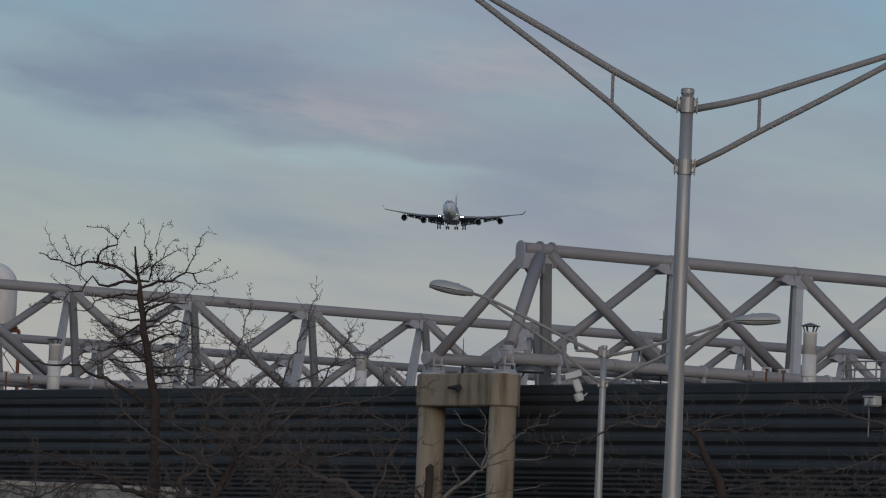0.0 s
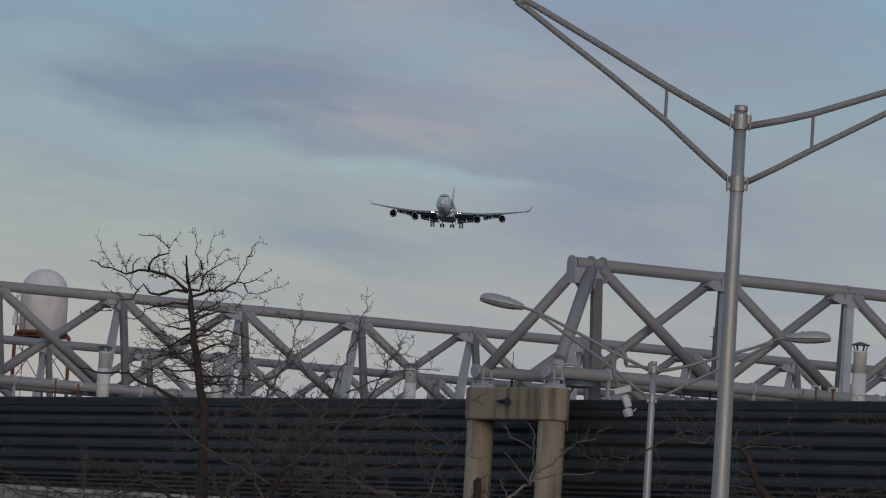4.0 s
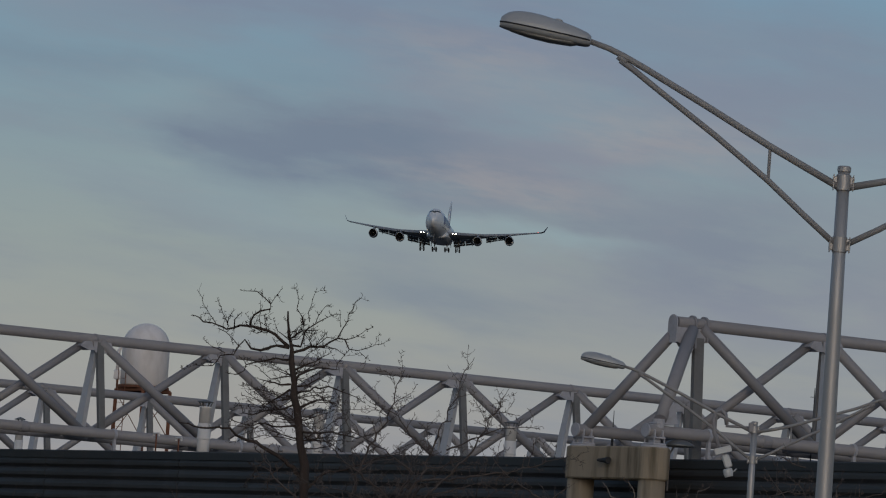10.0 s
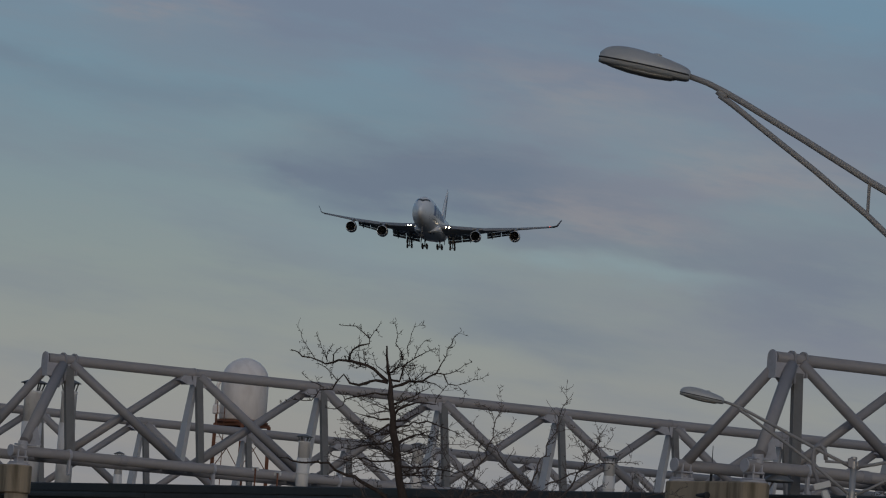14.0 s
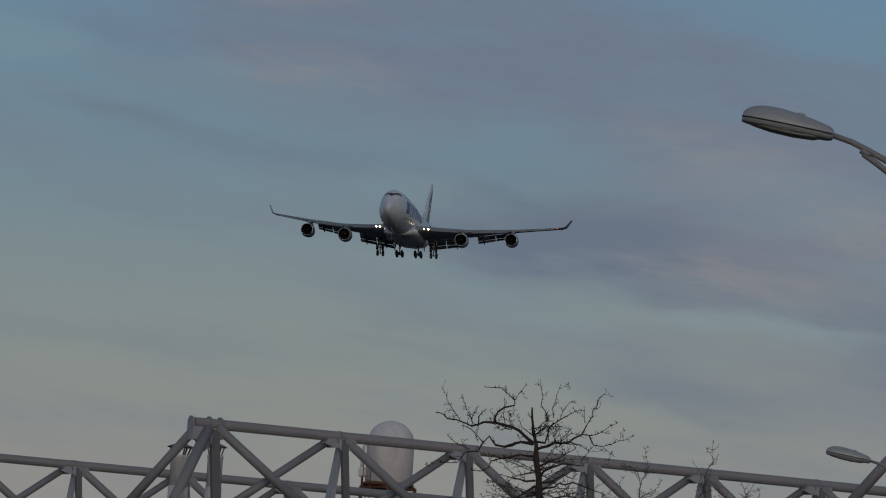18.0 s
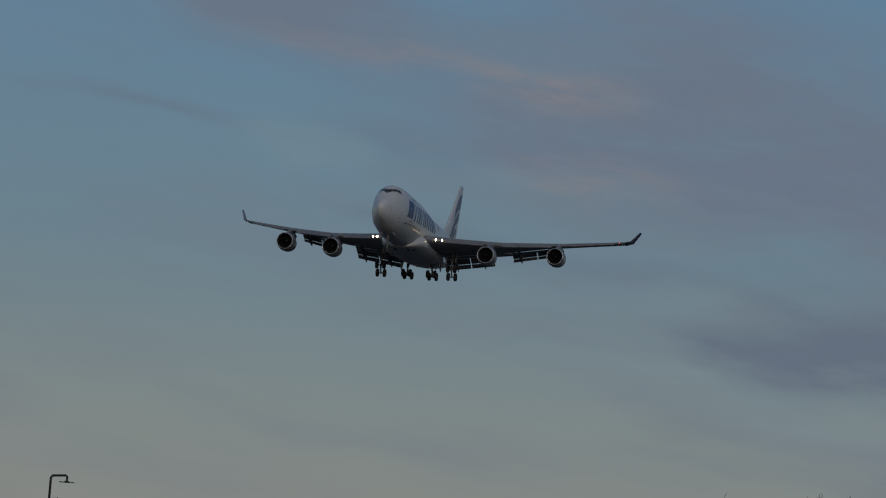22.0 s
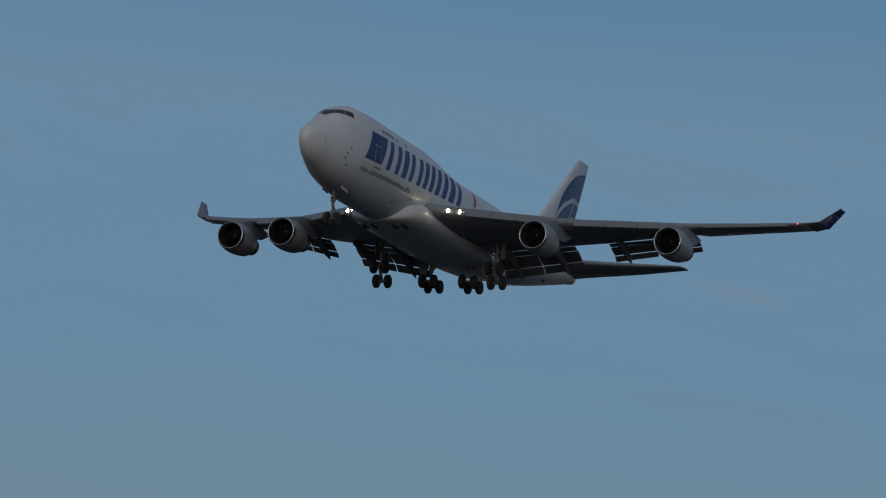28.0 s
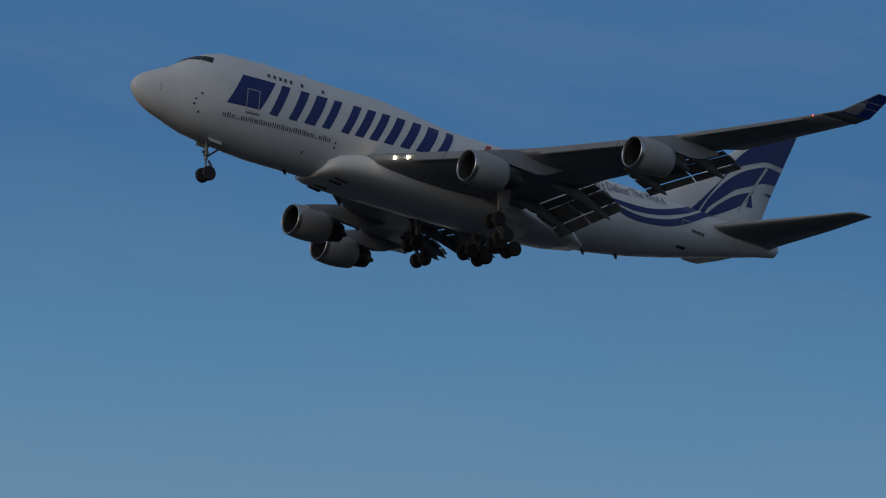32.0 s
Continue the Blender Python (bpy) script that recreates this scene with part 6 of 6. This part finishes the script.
def build_aircraft():
    ac = empty("cargo_jet", pose(0, 0, 0), "white and blue four-engined wide-body cargo jet with its gear down", "airplane")
    # fuselage
    ds = [0.0, 0.05, 0.12, 0.25, 0.4, 0.65, 0.9, 1.25, 1.6, 2.0, 2.5, 3.0, 3.5, 4.0, 4.5, 5.0, 5.6, 6.2, 7, 8, 9, 10, 12, 14, 17, 20, 22, 24, 25, 26, 27, 28.5, 30, 31.5, 33, 36, 40, 44, 46, 48, 50, 52, 54, 56, 58, 60, 62, 64, 66, 67.6, 68.5, 68.8]
    ds = sorted(set(ds) | {row[0] for row in FUS})
    rings = []
    for d in ds:
        x = NOSE - d * STRETCH
        zb, zt, hw, zc = fus_at(x)
        ring = []
        for k in range(56):
            a = 2 * math.pi * k / 56
            c, s = math.cos(a), math.sin(a)
            e = 2 / 2.1
            y = hw * math.copysign(abs(c) ** e, c)
            h = (zt - zc) if s > 0 else (zc - zb)
            ring.append((x, y, zc + h * math.copysign(abs(s) ** e, s)))
        rings.append(ring)
    body = part("fuselage", loft(rings), PLANE_WHITE, ac, "white fuselage with blue livery", smooth=True)
    part("tail_cone_exhaust", lathe([(0.3, 0), (0.24, -0.35), (0.16, -0.36)], 14, "x"), CORE_METAL, body, m=pose(NOSE - 68.7 * STRETCH, 0, 1.72))
    # wing-to-body fairing
    rr = []
    for x, hw, zt, zb in ((-14.6, 1.2, -3.3, -3.82), (-15.0, 2.4, -2.3, -3.90), (-15.8, 2.95, -1.75, -3.97), (-17.6, 3.35, -1.25, -4.06), (-21.0, 3.55, -0.9, -4.12), (-28.0, 3.55, -0.9, -4.1), (-33.0, 3.45, -1.1, -3.98), (-37.0, 3.2, -1.6, -3.72), (-40.0, 2.5, -2.3, -3.5), (-42.0, 1.0, -2.9, -3.3)):
        zc = (zt + zb) / 2 - 0.1
        rr.append([(x, hw * math.copysign(abs(math.cos(a)) ** 0.8, math.cos(a)), zc + ((zt - zc) if math.sin(a) > 0 else (zc - zb)) * math.copysign(abs(math.sin(a)) ** 0.8, math.sin(a))) for a in (2 * math.pi * k / 40 for k in range(40))])
    part("wing_fairing", loft(rr), PLANE_WHITE, ac, smooth=True)
    for y in (-1.9, -1.0, 1.0, 1.9):
        part("air_intake", loft([[(-16.0, y - 0.12, -3.98), (-16.0, y + 0.12, -3.98), (-16.0, y + 0.12, -3.90), (-16.0, y - 0.12, -3.90)], [(-17.2, y - 0.17, -4.10), (-17.2, y + 0.17, -4.10), (-17.2, y + 0.17, -4.0), (-17.2, y - 0.17, -4.0)]]), MARK_DARK, body)
    for sd in (1, -1):
        build_wing(ac, sd)
    build_engine(ac, -21.55, 12.1, -3.45, 1)
    build_engine(ac, -21.55, -12.1, -3.45, -1)
    build_engine(ac, -30.87, 21.32, -1.75, 1)
    build_engine(ac, -30.87, -21.32, -1.75, -1)
    # tail surfaces
    for sd in (1, -1):
        rr = [foil_ring(le, te, y, z, th) for le, te, y, z, th in ((-53.6, -62.2, 0.9, 1.45, 0.8), (-55.0, -62.3, 2.2, 1.6, 0.75), (-59.0, -63.4, 7.4, 2.25, 0.5), (-62.2, -64.2, 11.3, 2.85, 0.22), (-63.2, -64.3, 11.6, 2.9, 0.08))]
        g = loft(rr)
        part("tailplane", mirror((g[0], [tuple(reversed(f)) for f in g[1]]), sd), PLANE_GREY, ac, "grey swept tailplane", smooth=True)
    FIN = [(2.8, -46.3, -61.2, 0.5), (3.5, -49.2, -61.45, 0.75), (4.4, -51.7, -61.8, 0.85), (6.6, -54.8, -62.6, 0.75), (10.0, -58.8, -64.0, 0.55), (12.95, -62.2, -65.25, 0.36), (13.3, -62.7, -65.4, 0.2)]
    rr = [foil_ring(le, te, 0, z, th, stand=(0, 1)) for z, le, te, th in FIN]
    fin = part("fin", loft(rr), PLANE_WHITE, ac, "white tail fin with sweeping blue stripes", smooth=True)

    def fin_half(x, z):
        T, le, te, th = FIN, -62.7, -65.4, 0.2
        for a, b in zip(T, T[1:]):
            if z <= b[0]:
                f = max(0, (z - a[0]) / (b[0] - a[0]))
                le, te, th = [p + (q - p) * f for p, q in zip(a[1:], b[1:])]
                break
        x = max(te + 0.04, min(le - 0.04, x))
        u = min(1, max(0, (le - x) / (le - te)))
        up = FOIL[:8]
        for (f0, h0), (f1, h1) in zip(up, up[1:]):
            if u <= f1:
                return x, th * (h0 + (h1 - h0) * (u - f0) / (f1 - f0)) + 0.03
        return x, 0.05

    # stripes sweep along the rear fuselage and up the fin: (x, z) of the lower and of the upper edge
    for sgn in (1, -1):
        def fp(x, z):
            return x, sgn * skin(x, z, 0.025), z

        def vp(x, z):
            xx, half = fin_half(x, z)
            return xx, sgn * half, z

        band("stripe", [(-38.5, 1.0, -38.5, 1.05), (-41, 0.8, -41, 1.0), (-43.27, 0.61, -43.28, 0.92), (-45.39, 0.41, -45.41, 0.92), (-47.29, 0.56, -47.31, 1.07), (-49.26, 0.98, -49.35, 1.58), (-51.72, 1.83, -51.28, 2.27), (-53.3, 2.6, -52.6, 2.85), (-54.2, 2.95, -53.4, 3.02)], LIVERY_BLUE, body, fp, "blue stripe")
        band("stripe", [(-39.5, 0.55, -39.5, 0.6), (-41.5, 0.25, -41.5, 0.52), (-43.3, 0.03, -43.76, 0.38), (-44.85, -0.31, -45.41, 0.17), (-46.79, -0.35, -47.31, 0.21), (-49.35, 0.01, -49.91, 0.8), (-51.26, 0.66, -52.02, 1.7), (-53.0, 1.55, -53.4, 2.4), (-54.44, 2.31, -54.3, 2.8), (-55.8, 2.8, -55.2, 2.95)], LIVERY_BLUE, body, fp, "blue stripe")
        band("fin_stripe", [(-54.5, 3.15, -53.6, 3.0), (-55.1, 4.2, -54.4, 3.9), (-56.14, 5.6, -55.4, 5.0), (-57.26, 7.0, -56.7, 6.46), (-58.74, 8.1, -58.1, 8.48), (-60.26, 8.78, -59.8, 10.1), (-61.8, 9.27, -61.9, 11.5), (-63.8, 9.2, -64.9, 12.3)], LIVERY_BLUE, fin, vp, "broad blue stripe")
        band("fin_stripe", [(-55.2, 3.1, -54.7, 3.1), (-55.6, 3.75, -55.3, 4.25), (-56.84, 4.78, -56.16, 5.32), (-58.3, 5.9, -57.3, 6.5), (-59.5, 6.46, -58.8, 7.6), (-60.6, 6.94, -60.3, 8.33), (-61.7, 7.35, -61.84, 8.82), (-63.2, 7.45, -63.6, 8.74)], LIVERY_BLUE, fin, vp, "blue stripe")
        band("fin_stripe", [(-55.8, 2.95, -55.4, 3.05), (-57.0, 3.5, -56.4, 4.05), (-58.45, 4.32, -57.6, 4.95), (-59.35, 4.9, -58.6, 5.55), (-59.9, 5.5, -59.87, 6.09), (-60.4, 6.2, -60.47, 6.39)], LIVERY_BLUE, fin, vp, "blue stripe")
        band("fin_mark", [(-60.5, 4.85, -60.2, 5.97), (-59.74, 4.79, -60.1, 5.9)], LIVERY_BLUE, fin, vp, "small blue triangle", 3)
        band("fin_mark", [(-62.2, 6.3, -61.6, 6.45), (-62.9, 6.2, -62.9, 6.6)], LIVERY_BLUE, fin, vp, "small blue scroll", 3)
        band("rudder_line", [(-58.9, 4.1, -58.7, 4.05), (-60.4, 6.4, -60.15, 6.4), (-61.9, 8.7, -61.6, 8.75)], CCTV_WHITE, fin, lambda x, z: (vp(x, z)[0], vp(x, z)[1] + sgn * 0.012, z), "white line along the rudder hinge")
        # panel, wordmark blocks, address line
        decal("blue_panel", [(-5.79, 1.98), (-8.82, 1.98), (-7.44, -0.65), (-4.43, -0.71)], 8, 8, LIVERY_BLUE, body, "blue parallelogram panel", sgn)
        # the wordmark as a row of plain slanted bars
        for k, (xt, wt) in enumerate(((-9.42, 0.84), (-11.31, 0.85), (-12.88, 1.08), (-14.63, 0.79), (-16.55, 0.80), (-17.96, 0.86), (-19.43, 0.81), (-20.92, 0.88), (-22.57, 0.90), (-24.2, 1.15), (-26.16, 0.8))):
            zl, zu = -0.79 + (-9.42 - xt) * 0.0395, 1.95 + (-9.42 - xt) * 0.026
            decal("wordmark_bar", [(xt, zu), (xt - wt, zu + 0.03), (xt - wt + 1.2 + 0.028 * k, zl), (xt + 1.12 + 0.045 * k, zl)], 3, 6, LIVERY_BLUE, body, "blue slanted bar" if k == 0 else "", sgn)
        for k in range(25):
            x = -4.3 - k * 0.41
            z = -1.69 + 0.0122 * k
            tall = 0.24 if k % 5 in (1, 3) or k in (8, 13, 17) else 0.15
            if k in (3, 21):
                tall = -0.04
            for dx in (0.0, 0.19):
                decal("address_mark", [(x - dx, z + tall), (x - dx - 0.085, z + tall + 0.003), (x - dx - 0.115, z - 0.16), (x - dx - 0.03, z - 0.16)], 1, 1, MARK_DARK, body, "", sgn)
        decal("red_stripe", [(-30.4, 2.35), (-31.0, 2.45), (-29.5, 0.75), (-28.95, 0.75)], 2, 5, LIVERY_RED, body, "thin red stripe", sgn)
        # doors and windows
        for x0, x1, z0, z1, mt in ((-6.14, -7.3, -0.95, 0.87, CCTV_WHITE),):
            for a, b, c, d in ((x0, x1, z1, z1 - 0.05), (x0, x1, z0 + 0.05, z0), (x0, x0 - 0.05, z1, z0), (x1 + 0.05, x1, z1, z0)):
                decal("door_outline", [(a, c), (b, c), (b, d), (a, d)], 2, 4, mt, body, "", sgn, 0.03)
        decal("door_sill", [(-6.15, -1.06), (-7.45, -1.02), (-7.45, -1.12), (-6.2, -1.16)], 2, 1, GEAR_STEEL, body, "", sgn, 0.05)
        for x in (-8.28, -8.83, -9.38, -9.87, -10.43, -11.51, -13.58):
            decal("window", [(x + 0.1, 2.7), (x - 0.16, 2.71), (x - 0.1, 2.36), (x + 0.16, 2.35)], 2, 2, MARK_DARK, body, "", sgn, 0.02)
        for x, z in ((-2.24, -0.44), (-1.83, -0.94), (-1.74, -1.36), (-2.23, -1.92), (-14.9, -1.5), (-14.9, -1.85), (-12.2, -2.8)):
            decal("probe", [(x, z + 0.08), (x - 0.16, z + 0.08), (x - 0.16, z - 0.08), (x, z - 0.08)], 1, 1, MARK_DARK, body, "", sgn, 0.05)
        for a, b, c, d in ((-51.1, -52.0, 1.12, 1.07), (-51.1, -52.0, 0.6, 0.55), (-51.1, -51.15, 1.12, 0.55), (-51.95, -52.0, 1.12, 0.55)):
            decal("hatch_outline", [(a, c), (b, c + 0.05), (b, d + 0.05), (a, d)], 2, 2, CCTV_WHITE, body, "", sgn, 0.035)
        decal("outflow_vent", [(-51.2, -1.0), (-52.4, -0.9), (-52.4, -1.08), (-51.2, -1.18)], 2, 1, MARK_DARK, body, "", sgn)
        for k in range(6):
            x = -52.3 - k * 0.27
            decal("registration_mark", [(x, 0.56), (x - 0.19, 0.56), (x - 0.19, 0.3), (x, 0.3)], 1, 1, MARK_DARK, body, "", sgn, 0.03)
    ring = []
    for x in (0.95, 0.9):
        zb_, zt_, hw_, zc_ = fus_at(x)
        ring.append([(x, 1.006 * hw_ * math.cos(a), zc_ + 1.006 * ((zt_ - zc_) if math.sin(a) > 0 else (zc_ - zb_)) * math.sin(a)) for a in (2 * math.pi * k / 40 for k in range(40))])
    part("radome_seam", (ring[0] + ring[1], [(k, (k + 1) % 40, 40 + (k + 1) % 40, 40 + k) for k in range(40)]), PLANE_GREY, body, "", smooth=True)
    # cockpit glazing: three panes a side
    for sd in (1, -1):
        # (x, share of the half-width) of the sill and of the upper edge
        sill = [(-0.95, 0.0), (-1.62, 0.62), (-2.45, 1.30), (-3.30, 1.85)]
        brow = [(-2.02, 0.0), (-2.35, 0.48), (-2.95, 1.0), (-3.62, 1.52)]
        for k in range(3):
            V_, F_ = [], []
            for i in range(5):
                f = (i + (0.12 if i == 0 else -0.12 if i == 4 else 0)) / 4
                for j in range(4):
                    g = j / 3
                    lo = [p + (q - p) * f for p, q in zip(sill[k], sill[k + 1])]
                    hi = [p + (q - p) * f for p, q in zip(brow[k], brow[k + 1])]
                    x, y = lo[0] + (hi[0] - lo[0]) * g, lo[1] + (hi[1] - lo[1]) * g
                    zb_, zt_, hw_, zc_ = fus_at(x)
                    yy = min(abs(y), hw_ * 0.985)
                    zz = zc_ + (zt_ - zc_) * max(0.0, 1 - (yy / hw_) ** 2.1) ** (1 / 2.1)
                    V_.append((x + 0.02, sd * (yy + 0.02 * (y > 0.1)), zz + 0.03))
            for i in range(4):
                for j in range(3):
                    q = i * 4 + j
                    F_.append((q, q + 4, q + 5, q + 1) if sd > 0 else (q, q + 1, q + 5, q + 4))
            part("cockpit_window", (V_, F_), WINDSHIELD, body, "dark cockpit glass")
    # slogan on the rear fuselage
    me = text_mesh("We Deliver The World", 1.0)
    xs = [v.co.x for v in me.vertices]
    k = 8.2 / (max(xs) - min(xs))
    for v in me.vertices:
        x, z = -41.2 - (v.co.x - min(xs)) * k, 1.42 + v.co.y * k * 1.5 + (v.co.x - min(xs)) * k * 0.07
        v.co = (x, skin(x, z, 0.10), z)
    me.name = "slogan"
    part("slogan", me, SLOGAN_GREY, body, "grey slogan lettering")
    # aerials
    for x, y, z in ((-9.0, 0, 4.05), (-13.0, 0, 4.1)):
        part("blade_aerial", loft([[(x, y - 0.03, z), (x, y + 0.03, z), (x - 0.5, y + 0.03, z), (x - 0.5, y - 0.03, z)], [(x - 0.25, y - 0.02, z + 0.4), (x - 0.25, y + 0.02, z + 0.4), (x - 0.5, y + 0.02, z + 0.4), (x - 0.5, y - 0.02, z + 0.4)]]), PLANE_WHITE, body)
    for x in (-12.0, -42.5, -46.0):
        zk = fus_at(x)[0] + 0.05
        part("belly_aerial", loft([[(x, -0.03, zk), (x, 0.03, zk), (x - 0.45, 0.03, zk + 0.1), (x - 0.45, -0.03, zk + 0.1)], [(x - 0.3, -0.02, zk - 0.42), (x - 0.3, 0.02, zk - 0.42), (x - 0.5, 0.02, zk - 0.42), (x - 0.5, -0.02, zk - 0.42)]]), MARK_DARK, body)
    build_gear(ac)
    return ac


JET = build_aircraft()

JET_ROWS = [
    (0, 1.78, 2386.26, 173.45), (0.5, -2.98, 2350.08, 171.98), (1, -5.53, 2314.16, 170.30), (1.5, -8.08, 2278.24, 168.84),
    (2, -10.63, 2242.31, 167.03), (2.5, -13.18, 2206.39, 165.21), (4.5, -23.37, 2062.69, 156.45), (5, -25.92, 2026.77, 154.42),
    (5.5, -28.47, 1990.84, 152.38), (6, -30.54, 1955.27, 150.31), (6.5, -33.57, 1919.00, 148.67), (7, -36.12, 1883.07, 146.99),
    (7.5, -38.67, 1847.15, 145.30), (8, -41.22, 1811.22, 143.62), (8.5, -43.77, 1775.30, 141.94), (9, -45.76, 1739.76, 140.22),
    (9.5, -48.87, 1703.45, 138.50), (10, -51.42, 1667.53, 136.75), (10.5, -53.97, 1631.60, 134.99), (11, -56.52, 1595.68, 133.24),
    (11.5, -59.07, 1559.76, 131.50), (12, -61.62, 1523.83, 129.76), (12.5, -64.16, 1487.91, 128.02), (13, -67.27, 1452.22, 126.08),
    (13.5, -69.26, 1416.06, 124.51), (15.5, -79.82, 1272.15, 117.45), (16, -82.44, 1236.45, 115.58), (16.5, -85.18, 1200.44, 114.07),
    (17, -87.68, 1164.94, 112.46), (17.5, -90.23, 1128.85, 110.43), (18, -92.78, 1093.26, 108.74), (18.5, -95.19, 1056.58, 107.10),
    (19, -97.77, 1021.97, 105.58), (19.5, -100.14, 984.92, 104.09), (20, -102.74, 948.19, 102.52), (20.5, -104.94, 913.07, 99.83),
    (21, -107.79, 877.00, 98.93), (21.5, -110.04, 841.24, 95.85), (22, -112.66, 805.30, 94.37), (22.5, -115.07, 769.37, 92.97),
    (23, -117.59, 733.52, 90.65), (23.5, -120.26, 697.61, 88.95), (24, -122.82, 661.73, 87.13), (24.5, -125.38, 625.82, 85.32),
    (25, -128.01, 589.98, 83.09), (25.5, -130.48, 553.99, 81.67), (26, -132.75, 518.13, 79.69), (26.5, -136.91, 486.93, 79.83),
    (27, -143.63, 463.40, 82.73), (27.5, -152.19, 445.07, 86.99), (28, -162.16, 429.75, 91.52), (28.5, -174.11, 417.11, 95.94),
    (29, -187.90, 404.48, 99.73), (29.5, -200.61, 384.18, 101.26), (30, -214.57, 358.55, 101.66), (30.5, -237.11, 338.73, 104.58),
    (31, -266.68, 316.17, 109.43), (31.5, -298.01, 282.02, 114.86), (32, -337.30, 243.46, 124.43),
]


def motions():
    """The jet flies its approach in a steady attitude."""
    walk(JET, [(t, pose(x, y, z, 0.113, -1.752, -93.011)) for t, x, y, z in JET_ROWS])


motions()
